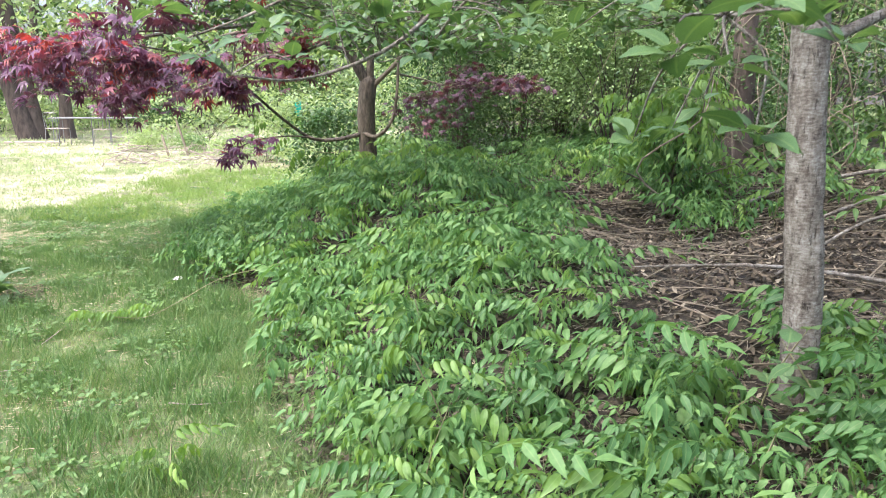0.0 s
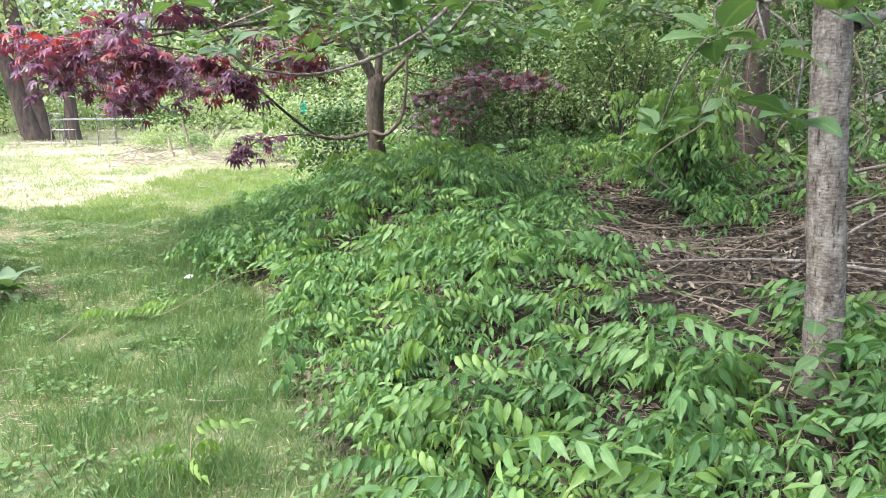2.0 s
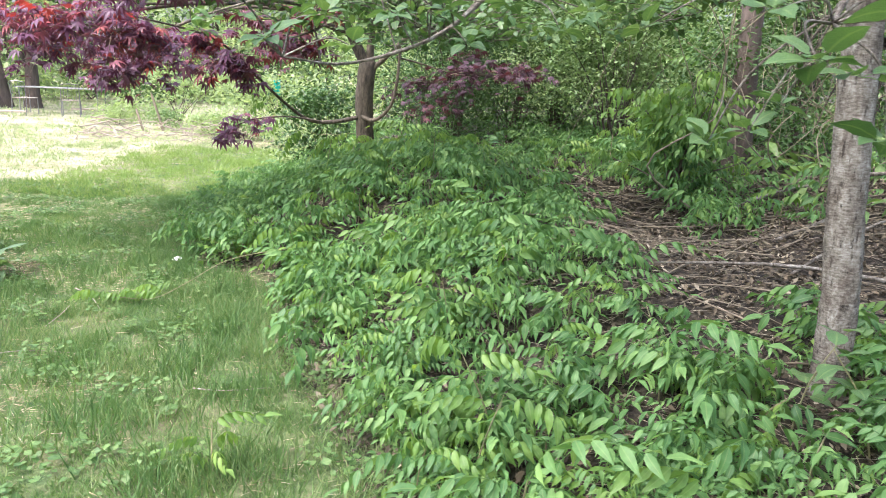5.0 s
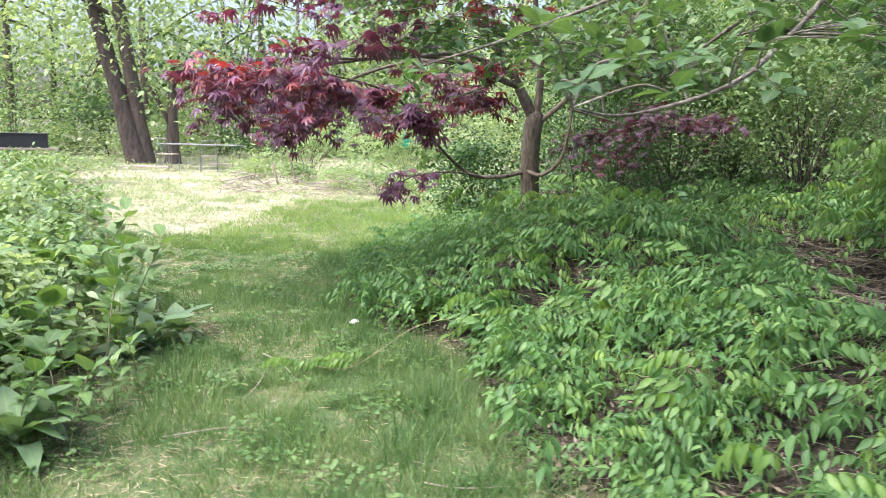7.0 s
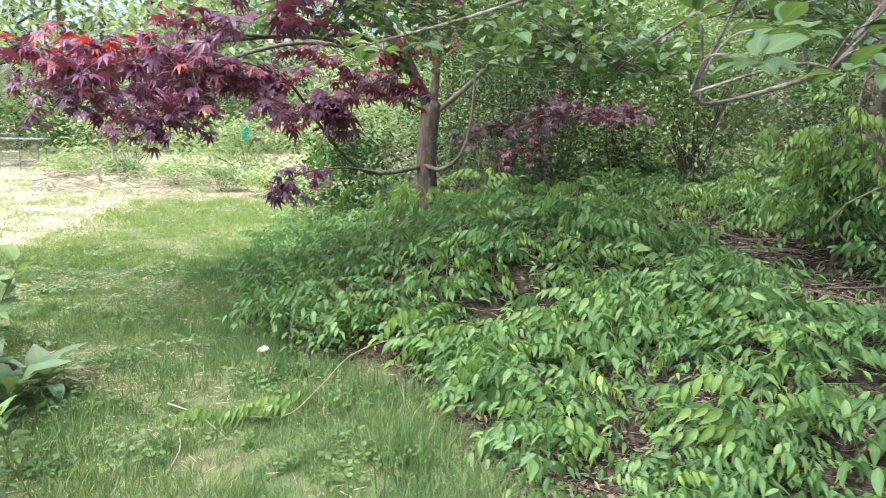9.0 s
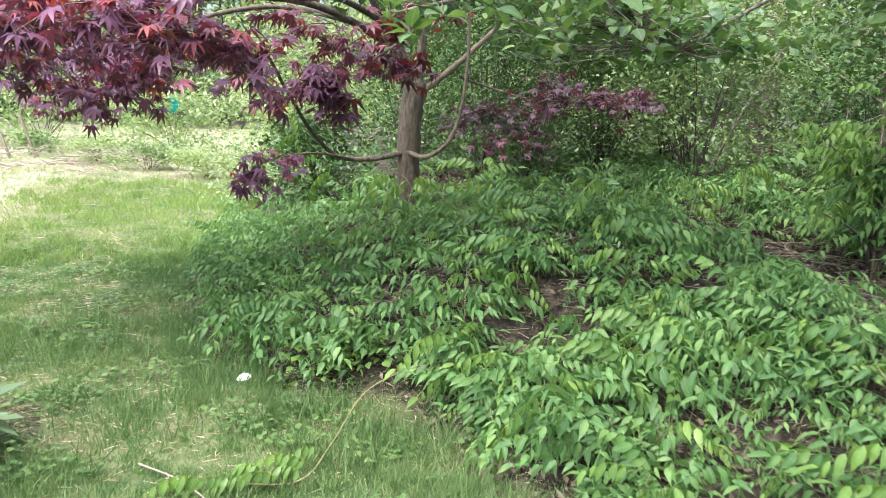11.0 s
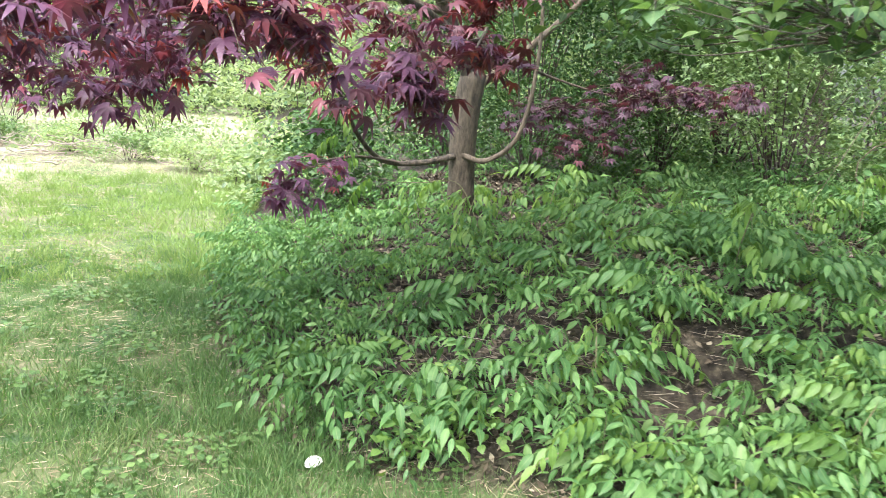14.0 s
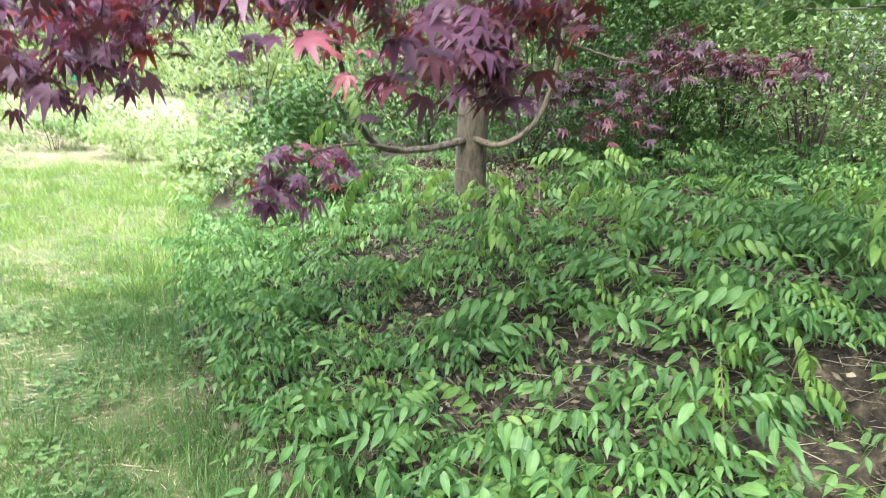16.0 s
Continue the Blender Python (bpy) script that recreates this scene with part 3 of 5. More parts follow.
for i, (p, ln, lf, hg) in enumerate([(6, 0.34, 0.112, 1.2), (7, 0.4, 0.118, 1.1), (5, 0.28, 0.108, 1.25)]):
    c = compound(p, ln, lf, hg, 60 + i)
    PINNATE_Y.append(mesh_of("leaf", c[0], c[1], M_WISTERIA_Y, True, c[2]))


def leaf_mesh(mat, width, droop, fold, stalk=0.25, wave=0.012):
    v, f, a = lance_leaf(width, droop, fold, wave)
    s = thin([(-stalk, 0, -0.04), (-stalk * 0.5, 0, 0.0), (0.02, 0, 0)], 0.012, 0.01, 2)
    v2, f2, a2 = join([(v, f, a), s])
    v2 = v2 + np.array((stalk, 0, 0.04))
    return mesh_of("leaf", v2, f2, mat, True, a2)


WEED_LEAVES = [leaf_mesh(M_WEED, w, d, fo) for w, d, fo in ((0.62, 0.2, 0.06), (0.5, 0.3, 0.05), (0.75, 0.12, 0.04))]
DOCK_LEAVES = [leaf_mesh(M_DOCK, w, d, fo, 0.2, 0.035) for w, d, fo in ((0.6, 0.5, 0.04), (0.7, 0.35, 0.03), (0.55, 0.7, 0.05))]
ORCHARD_LEAVES = [leaf_mesh(M_ORCHARD, w, d, fo) for w, d, fo in ((0.62, 0.12, 0.05), (0.7, 0.2, 0.03), (0.55, 0.05, 0.06))]


def aim(p, heading, pitch, roll=0.0, size=1.0):
    """The pose of a leaf at p, its length pointing along heading and up by pitch (degrees)."""
    return pose(*p) @ pose(0, 0, 0, 0, 0, heading) @ pose(0, 0, 0, roll, -pitch, 0) @ Matrix.Diagonal((size, size, size, 1))


def seedling(name, label, category, group, leaves, count, tall, seed, young=(), pitch=(5, 40), size=(0.75, 1.1), lean=0.12, stem_mat=None):
    r = random.Random(seed)
    top = thing(name, 0, 0, 0, label, category, group)
    tip = (r.uniform(-lean, lean), r.uniform(-lean, lean), tall)
    pts = [(0, 0, -0.03), (tip[0] * 0.3, tip[1] * 0.3, tall * 0.5), tip]
    v, f, a = thin(pts, 0.005, 0.003, 4)
    part("stem", mesh_of("stem", v, f, stem_mat or M_STEM, True, a), top)
    path = smooth_path(pts, 8)
    h = r.uniform(0, 360)
    for i in range(count):
        t = 0.35 + 0.65 * (i + 0.5) / count
        p = path[int(t * (len(path) - 1))]
        h += 137.5 + r.uniform(-25, 25)
        me = r.choice(young) if young and i >= count - 2 else r.choice(leaves)
        part("leaf", me, top, m=aim(p, h, r.uniform(*pitch) * (0.5 + t), r.uniform(-18, 18), r.uniform(*size)))
    return top


def low_growth(px, py):
    """Where the growth stays low: round the maple's foot."""
    return -2.0 < px < 1.0 and 5.7 < py < 8.6


def height_at(px, py):
    """How tall the growth is, by place: low round the maple and at the rim of the brush hollow."""
    if low_growth(px, py):
        return 0.62 if py > 6.3 else 0.8
    return 0.55 if 0.25 < px < 1.4 and 3.5 < py < 6.0 else 1.0


def spread(masters, spots, r, size=(0.8, 1.2)):
    """Copies of the masters at the spots; the masters themselves take the first spots."""
    for i, (px, py) in enumerate(spots):
        s = r.uniform(*size) * height_at(px, py)
        m = pose(px, py, lie1(px, py), r.uniform(-6, 6), r.uniform(-6, 6), r.uniform(0, 360)) @ Matrix.Diagonal((s, s, s, 1))
        if i < len(masters):
            masters[i].matrix_basis = m
        else:
            copy_thing(masters[i % len(masters)], m)


def spots_in(count, box, keep, gap, r):
    out, tries = [], 0
    while len(out) < count and tries < 30000:
        tries += 1
        px, py = r.uniform(box[0], box[1]), r.uniform(box[2], box[3])
        if keep(px, py) and all((px - a) ** 2 + (py - b) ** 2 > gap * gap for a, b in out):
            out.append((px, py))
    return out


BARE = [(0.35, 7.0, 0.5, 0.24), (-0.4, 6.85, 0.3, 0.16), (1.0, 6.2, 0.35, 0.2), (-1.3, 7.3, 0.3, 0.15), (-0.55, 5.75, 0.16, 0.1), (1.14, 3.25, 0.34, 0.52), (1.15, 4.3, 0.45, 0.7), (1.22, 2.55, 0.22, 0.3), (1.9, 3.9, 0.6, 0.8), (-0.66, 2.86, 0.27, 0.28), (-0.3, 2.05, 0.12, 0.12), (0.45, 1.75, 0.14, 0.12), (0.2, 2.3, 0.2, 0.16), (0.6, 3.05, 0.2, 0.2), (-0.1, 3.75, 0.18, 0.16), (-0.02, 2.85, 0.24, 0.2), (0.23, 3.02, 0.2, 0.18), (1.10, 4.03, 0.3, 0.3), (-1.0, 5.75, 0.2, 0.14), (-0.95, 4.1, 0.2, 0.18), (-0.15, 6.45, 0.35, 0.2),
        (-0.7, 7.2, 0.35, 0.22), (0.2, 8.1, 0.8, 0.5), (-1.35, 6.5, 0.22, 0.2), (-0.05, 2.75, 0.13, 0.16), (0.55, 2.65, 0.15, 0.12), (-0.45, 3.6, 0.18, 0.14),
        (0.75, 3.5, 0.16, 0.14), (-0.9, 5.3, 0.15, 0.1), (0.8, 6.0, 0.2, 0.12), (1.25, 5.4, 0.42, 0.65), (2.0, 3.3, 0.5, 1.0), (1.0, 2.3, 0.2, 0.15)]


def grown(px, py):
    return px > bank(py) + 0.1 and patchy(px + 0.3, py + 0.7, 2.2) > 0.2 and all(((px - a) / c) ** 2 + ((py - b) / d) ** 2 > 1 for a, b, c, d in BARE)


r = random.Random(3)
LABEL = "low green seedling with drooping pinnate leaves on the bank"
masters = [seedling("vine_seedling", LABEL, "plant", "seedlings covering the bank", PINNATE, r.choice((5, 6, 7)), r.uniform(0.12, 0.33), 100 + i, PINNATE_Y if i % 2 == 0 else (), pitch=(-10, 30), size=(0.45, 1.0)) for i in range(11)]
near = spots_in(180, (-1.0, 2.3, 0.95, 4.6), grown, 0.13, r)
far = spots_in(118, (-2.4, 2.4, 4.4, 8.6), grown, 0.17, r)
spread(masters, near + far, r, (0.5, 1.1))

# the thinner growth between them
pieces = []
for px, py in spots_in(900, (-2.6, 4.5, 0.95, 12.5), grown, 0.1, r):
    k = r.randrange(len(PINNATE))
    me = PINNATE[k]
    v = np.empty(len(me.vertices) * 3, np.float32); me.vertices.foreach_get("co", v); v = v.reshape(-1, 3)
    f = np.empty(len(me.loops), np.int32); me.loops.foreach_get("vertex_index", f); f = f.reshape(-1, 3)
    a = np.empty(len(v), np.float32); me.attributes["across"].data.foreach_get("value", a)
    m = np.array(aim((px, py, lie1(px, py) + r.uniform(0.05, 0.2)), r.uniform(0, 360), r.uniform(0, 30), r.uniform(-20, 20), r.uniform(0.5, 0.95)))
    pieces.append((v @ m[:3, :3].T + m[:3, 3], f, a))
low_leaves = [compound(r.choice((3, 4, 4, 5, 6)), r.uniform(0.16, 0.32), r.uniform(0.06, 0.11), r.uniform(0.5, 1.15), 700 + k) for k in range(14)]
for px, py in spots_in(2700, (-2.3, 2.0, 2.2, 8.6), grown, 0.04, r):
    v, f, a = low_leaves[r.randrange(14)]
    m = np.array(aim((px, py, lie1(px, py) + r.uniform(0.03, 0.26) * height_at(px, py)), r.uniform(0, 360), r.uniform(-5, 35), r.uniform(-25, 25), r.uniform(0.55, 1.15) * (0.75 if py > 6.2 else 1.0)))
    pieces.append((v @ m[:3, :3].T + m[:3, 3], f, a))
for px, py in spots_in(320, (-2.6, -1.3, 6.4, 9.6), grown, 0.045, r):
    v, f, a = low_leaves[r.randrange(14)]
    m = np.array(aim((px, py, lie1(px, py) + r.uniform(0.04, 0.2)), r.uniform(0, 360), r.uniform(-10, 30), r.uniform(-20, 20), r.uniform(0.5, 0.9)))
    pieces.append((v @ m[:3, :3].T + m[:3, 3], f, a))
for px, py in spots_in(420, (-0.7, 2.2, 0.95, 3.0), grown, 0.045, r):
    v, f, a = low_leaves[r.randrange(14)]
    m = np.array(aim((px, py, lie1(px, py) + r.uniform(0.03, 0.2)), r.uniform(0, 360), r.uniform(-10, 30), r.uniform(-20, 20), r.uniform(0.6, 1.0)))
    pieces.append((v @ m[:3, :3].T + m[:3, 3], f, a))
v, f, a = join(pieces)
tagged(new("ground_cover", mesh_of("ground_cover", v, f, M_WISTERIA, True, a)), "low tangle of green pinnate leaves between the seedlings", "ground cover", kind="stuff")


# a few small ones on the bare ground
spread([copy_thing(masters[k], pose(0, 0, 0)) for k in range(4)], spots_in(24, (0.5, 2.3, 2.6, 5.0), lambda a, b: not grown(a, b) and a > bank(b) + 0.3, 0.25, r), r, (0.22, 0.45))

# the tall arching shoots
shoots = [seedling("vine_shoot", "tall arching shoot with long pale hanging leaflets", "plant", "shoots above the seedlings", PINNATE_Y + PINNATE[:2], 6, (0.34, 0.42, 0.3, 0.5, 0.38)[i], 180 + i, PINNATE_Y, pitch=(-12, 24), size=(0.7, 1.0)) for i in range(5)]
spread(shoots, [(-0.85, 4.72), (-0.35, 4.55), (-0.25, 2.2), (0.05, 2.45), (0.35, 2.9), (0.3, 2.0), (-0.95, 4.95), (0.7, 2.3), (-0.1, 3.3), (0.15, 1.75), (0.65, 1.9), (-0.6, 5.4), (-1.15, 6.9), (-0.35, 6.7), (0.9, 6.9), (1.3, 6.6), (-2.1, 8.1), (-1.75, 7.7), (0.3, 5.9), (-1.3, 6.85), (-2.2, 7.4), (-2.0, 7.0)] + spots_in(26, (-1.1, 1.6, 1.7, 6.4), grown, 0.42, random.Random(8)) + spots_in(24, (-1.5, 0.9, 4.9, 7.3), grown, 0.25, random.Random(9)), r, (0.6, 0.95))

spread([copy_thing(shoots[k], pose(0, 0, 0)) for k in range(4)], [(-0.85, 7.05), (-0.4, 6.85), (-0.62, 6.9), (-1.05, 6.75), (0.3, 6.5), (0.9, 6.2)], r, (1.0, 1.4))

# the little round-leaved clump at the lawn's edge
clump = thing("clover_clump", -1.5, 5.3, lie1(-1.5, 5.3), "low clump of small round bright green leaves", "plant")
g = np.random.default_rng(77)
n = 260
q = g.normal(0, 1, (n, 3)) * (0.13, 0.1, 0.06) + (0, 0, 0.12)
q[:, 2] = np.maximum(q[:, 2], 0.02)
v, f, a = strew(lance_leaf(0.85, 0.05, 0.05), q, random_turns(n, 0.6, 0.1, g), g.uniform(0.028, 0.05, n))
part("foliage", mesh_of("foliage", v, f, M_WISTERIA_Y, True, a), clump)
v, f, a = join([thin([(0, 0, -0.02), tuple(q[j] * 0.5), tuple(q[j])], 0.003, 0.0015, 2) for j in range(0, n, 8)])
part("stem", mesh_of("stem", v, f, M_STEM, True, a), clump)["kind"] = "stuff"


# ---------------------------------------------------------------- the purple maple
maple = thing("maple_tree", -0.75, 7.5, 0.0, "purple-leaved Japanese maple with a slim bare trunk on the bank", "tree")
O = Vector((-0.75, 7.5, 0.0))


def rel(points):
    return [Vector(p) - O for p in points]


def limb(name, points, r0, r1, parent, mat, sides=8, rough=0.05, flare=0.0, label=""):
    v, f, a = tube(points, r0, r1, sides, 24 if sides > 30 else 7, rough, flare)
    return part(name, mesh_of(name, v, f, mat, True, a), parent, label)


limb("trunk", rel([(-0.73, 7.52, lie1(-0.73, 7.52) - 0.1), (-0.75, 7.5, 0.85), (-0.76, 7.47, 1.2), (-0.72, 7.45, 1.55)]), 0.088, 0.085, maple, M_BARK_MAPLE, 14, 0.06, 0.5)
MAIN_LIMBS = [
    ([(-0.74, 7.45, 1.45), (-0.95, 7.38, 1.85), (-1.3, 7.25, 2.4), (-1.6, 7.1, 3.0)], 0.055, 0.02),
    ([(-0.72, 7.45, 1.45), (-0.7, 7.4, 1.9), (-0.78, 7.3, 2.5), (-0.9, 7.1, 3.2)], 0.04, 0.015),
    ([(-0.7, 7.44, 1.42), (-0.42, 7.3, 1.68), (-0.1, 7.15, 2.05), (0.3, 7.0, 2.7)], 0.026, 0.01),
    ([(-0.82, 7.45, 0.97), (-1.05, 7.45, 0.92), (-1.3, 7.45, 0.93), (-1.52, 7.2, 1.12), (-1.72, 6.7, 1.4), (-1.9, 6.2, 1.62), (-2.3, 5.5, 1.72)], 0.022, 0.006),
    ([(-0.78, 7.42, 0.98), (-0.64, 7.33, 0.96), (-0.48, 7.22, 1.14), (-0.42, 7.15, 1.6), (-0.45, 7.1, 2.2)], 0.02, 0.01),
]
SIDE_LIMBS = [
    ([(-0.45, 7.2, 1.55), (-0.2, 7.35, 1.5), (0.1, 7.2, 1.42), (0.4, 7.0, 1.42), (0.85, 6.75, 1.42)], 0.01, 0.004),
    ([(-0.9, 7.4, 1.75), (-1.6, 6.9, 1.95), (-2.4, 6.5, 1.85), (-3.3, 6.3, 1.62)], 0.03, 0.007),
    ([(-0.95, 7.38, 1.85), (-1.8, 7.3, 1.95), (-2.6, 7.3, 1.7), (-3.2, 7.3, 1.3)], 0.024, 0.006),
    ([(-1.0, 7.3, 1.9), (-1.4, 6.6, 1.95), (-1.7, 5.9, 1.85), (-2.1, 5.0, 1.75)], 0.025, 0.006),
    ([(-0.8, 7.3, 1.9), (-0.95, 6.8, 1.85), (-1.1, 6.2, 1.7), (-1.35, 5.6, 1.55)], 0.018, 0.005),
    ([(-1.2, 7.45, 0.92), (-1.5, 7.3, 0.96), (-1.8, 7.1, 0.92), (-1.98, 6.95, 0.82)], 0.01, 0.004),
]
MAPLE_LIMBS = MAIN_LIMBS + SIDE_LIMBS
for pts, r0, r1 in MAPLE_LIMBS:
    limb("branch", rel(pts), r0, r1, maple, M_BARK_MAPLE, 8, 0.08)

MAPLE_LEAVES = []
for d in (0.12, 0.35, 0.6):
    v, f, a = maple_leaf(d)
    s = thin([(-0.45, 0, 0.1), (-0.2, 0, 0.06), (0, 0, 0)], 0.012, 0.01, 2)
    MAPLE_LEAVES.append(join([(v, f, a), s]))
MAPLE_MESH = [mesh_of("leaf", v, f, M_MAPLE, True, a) for v, f, a in MAPLE_LEAVES]

# sprays: middle, reach, thickness, leaves, how many of them single
OUTER_SPRAYS = [
    ((-2.8, 5.7, 1.56), (0.5, 0.45, 0.16), 208, 40),
    ((-3.1, 6.4, 1.48), (0.45, 0.5, 0.18), 240, 0),
    ((-3.05, 7.2, 1.28), (0.35, 0.3, 0.2), 144, 0),
    ((-2.6, 6.7, 1.45), (0.5, 0.5, 0.22), 240, 0),
    ((-2.6, 6.1, 2.35), (0.9, 0.7, 0.18), 220, 0),
    ((-3.05, 5.6, 1.66), (0.45, 0.45, 0.16), 170, 0),
    ((-2.6, 5.2, 1.68), (0.4, 0.35, 0.12), 110, 0),
    ((-2.8, 6.9, 1.6), (0.5, 0.45, 0.16), 170, 0),
]
MIDDLE_SPRAYS = [
    ((-2.3, 5.25, 1.56), (0.5, 0.4, 0.14), 208, 70),
    ((-1.75, 5.6, 1.38), (0.42, 0.3, 0.12), 144, 60),
    ((-2.2, 6.2, 1.5), (0.55, 0.5, 0.2), 240, 0),
    ((-1.78, 6.98, 0.92), (0.26, 0.2, 0.1), 44, 10),
    ((-1.93, 6.88, 0.76), (0.14, 0.12, 0.07), 30, 10),
    ((-1.5, 5.6, 2.35), (0.8, 0.7, 0.2), 190, 0),
    ((-1.9, 5.0, 1.85), (0.5, 0.35, 0.12), 112, 20),
    ((-1.5, 6.5, 1.62), (0.4, 0.4, 0.15), 128, 0),
]
INNER_SPRAYS = [
    ((-1.3, 6.0, 1.56), (0.4, 0.35, 0.12), 128, 40),
    ((-1.2, 6.6, 2.7), (0.9, 0.8, 0.3), 200, 0),
    ((-0.05, 7.3, 1.26), (0.45, 0.35, 0.07), 190, 0),
    ((0.35, 7.0, 1.4), (0.5, 0.35, 0.09), 230, 0),
    ((0.7, 6.75, 1.44), (0.4, 0.3, 0.06), 110, 0),
    ((0.1, 7.2, 1.02), (0.4, 0.3, 0.06), 110, 0),
    ((0.15, 7.1, 1.6), (0.3, 0.25, 0.06), 60, 0),
    # next two: high sprays out of view, added to shade what is below
    ((-0.6, 7.0, 2.95), (1.0, 0.9, 0.25), 260, 0),
    ((0.2, 7.5, 2.8), (0.9, 0.7, 0.2), 300, 0),
    ((-1.0, 6.3, 1.75), (0.35, 0.35, 0.12), 90, 0),
]

r = random.Random(11)
for centre, reach, count, single in OUTER_SPRAYS + MIDDLE_SPRAYS + INNER_SPRAYS:
    c, k = Vector(centre) - O, Vector(reach) * 1.1
    k.z *= 1.5
    count = int(count * 0.8)
    single = min(single, count)
    # low right-hand sprays get smaller leaves, coloured darker to stand for shade
    in_shade = centre[0] > -0.5 and centre[2] < 2
    tw = []
    tips = []
    root = min((Vector(p) - O for pts, *_ in MAPLE_LIMBS for p in pts), key=lambda q: (q - c).length)
    for j in range(max(5, count // 14)):
        a = r.uniform(0, 6.283)
        q = Vector((math.cos(a) * k.x, math.sin(a) * k.y, r.uniform(-1, 1) * k.z)) * math.sqrt(r.uniform(0.15, 1))
        start = root.lerp(c, r.uniform(0.4, 0.9))
        end = c + q
        mid = start.lerp(end, 0.5) + Vector((0, 0, 0.05))
        tw.append(thin([start, mid, end], 0.004, 0.0015, 4))
        path = smooth_path([start, mid, end], 8)
        tips += path[5:]
    v, f, a = join(tw)
    part("twig", mesh_of("twig", v, f, M_BARK_MAPLE, True, a), maple)["kind"] = "stuff"
    places, axes, normals, sizes = [], [], [], []
    for j in range(count):
        p = r.choice(tips) + Vector((r.gauss(0, 0.06), r.gauss(0, 0.06), r.gauss(-0.02, 0.035)))
        places.append(tuple(p))
        a = r.uniform(0, 6.283)
        axes.append((math.cos(a), math.sin(a), -0.22 + r.gauss(0, 0.3)))
        normals.append((r.gauss(0, 0.3), r.gauss(-0.1, 0.3), 1))
        sizes.append(r.uniform(0.06, 0.1) if in_shade else r.uniform(0.08, 0.15))
    turns = frames_of(np.array(axes), np.array(normals))
    for j in range(single):
        m = Matrix(turns[j].tolist()).to_4x4()
        part("leaf", MAPLE_MESH[j % 3], maple, m=Matrix.Translation(places[j]) @ m @ Matrix.Diagonal((sizes[j],) * 3 + (1,)))
    rest = []
    for k3 in range(3):
        pick = np.array([j for j in range(single, count) if j % 3 == k3], int)
        if len(pick):
            rest.append(strew(MAPLE_LEAVES[k3], np.array(places)[pick], turns[pick], np.array(sizes)[pick]))
    if rest:
        v, f, a = join(rest)
        ob = part("leaf_spray", mesh_of("leaf_spray", v, f, M_MAPLE_SHADE if in_shade else M_MAPLE_RED if centre[0] > -1.8 and centre[1] < 6.7 else M_MAPLE, True, a), maple)
        ob["kind"] = "stuff"


climber = thing("climbing_vine", -0.95, 7.4, lie1(-0.95, 7.4), "thin vine with hanging pinnate leaves on the maple's low branch", "vine")
r = random.Random(83)
vine_pts = [(0.28, -0.12, -0.02), (0.22, -0.1, 0.2), (0.12, -0.02, 0.36), (-0.1, 0.04, 0.34), (-0.35, 0.05, 0.36), (-0.56, -0.2, 0.55), (-0.75, -0.6, 0.8)]
v, f, a = thin(vine_pts, 0.004, 0.002, 6)
part("stem", mesh_of("stem", v, f, M_STEM, True, a), climber)
vine_path = smooth_path(vine_pts, 8)
for i in range(8):
    part("leaf", PINNATE_Y[i % 3], climber, m=aim(vine_path[int(len(vine_path) * (0.3 + 0.1 * i)) - 1], r.uniform(180, 300), r.uniform(-50, -10), r.uniform(-20, 20), r.uniform(0.6, 0.85)))


# ---------------------------------------------------------------- the green tree beside the bank
RX, RY = 1.32, 2.65
RZ = lie1(RX, RY)
orchard = thing("fruit_tree", RX, RY, 0.0, "tree with scaly grey bark and broad green leaves", "tree")
O = Vector((RX, RY, 0.0))
limb("trunk", rel([(1.34, 2.65, RZ - 0.12), (1.33, 2.65, RZ + 0.4), (1.3, 2.66, 1.0), (1.27, 2.68, 1.7), (1.27, 2.75, 2.6), (1.28, 2.9, 3.4)]), 0.068, 0.058, orchard, M_BARK_GREY, 40, 0.075, 0.25)
LOW_LIMBS = [
    ([(1.38, 2.84, 2.3), (1.0, 3.2, 2.35), (0.5, 3.9, 2.15), (0.1, 4.5, 1.85), (-0.1, 4.9, 1.62)], 0.02, 0.006),
    ([(1.36, 2.84, 2.5), (0.6, 3.0, 2.75), (-0.3, 3.5, 2.6), (-1.0, 4.4, 2.3), (-1.4, 5.3, 2.1)], 0.016, 0.006),
    ([(1.34, 2.75, 2.1), (0.6, 3.1, 2.25), (-0.3, 3.6, 1.98), (-1.0, 4.02, 1.76), (-1.5, 4.26, 1.63)], 0.013, 0.005),
    ([(1.3, 2.74, 2.1), (0.75, 2.95, 2.2), (0.25, 3.1, 1.98), (-0.02, 3.06, 1.69), (-0.24, 2.95, 1.51), (-0.55, 2.95, 1.41), (-0.75, 2.7, 1.42)], 0.015, 0.004),
    ([(1.4, 2.82, 1.95), (1.1, 2.4, 1.9), (0.85, 2.0, 1.72), (0.62, 1.7, 1.52)], 0.02, 0.006),
    ([(1.36, 2.68, 1.55), (1.7, 2.8, 1.68), (2.2, 3.0, 1.8), (2.8, 3.1, 2.1)], 0.022, 0.008),
]
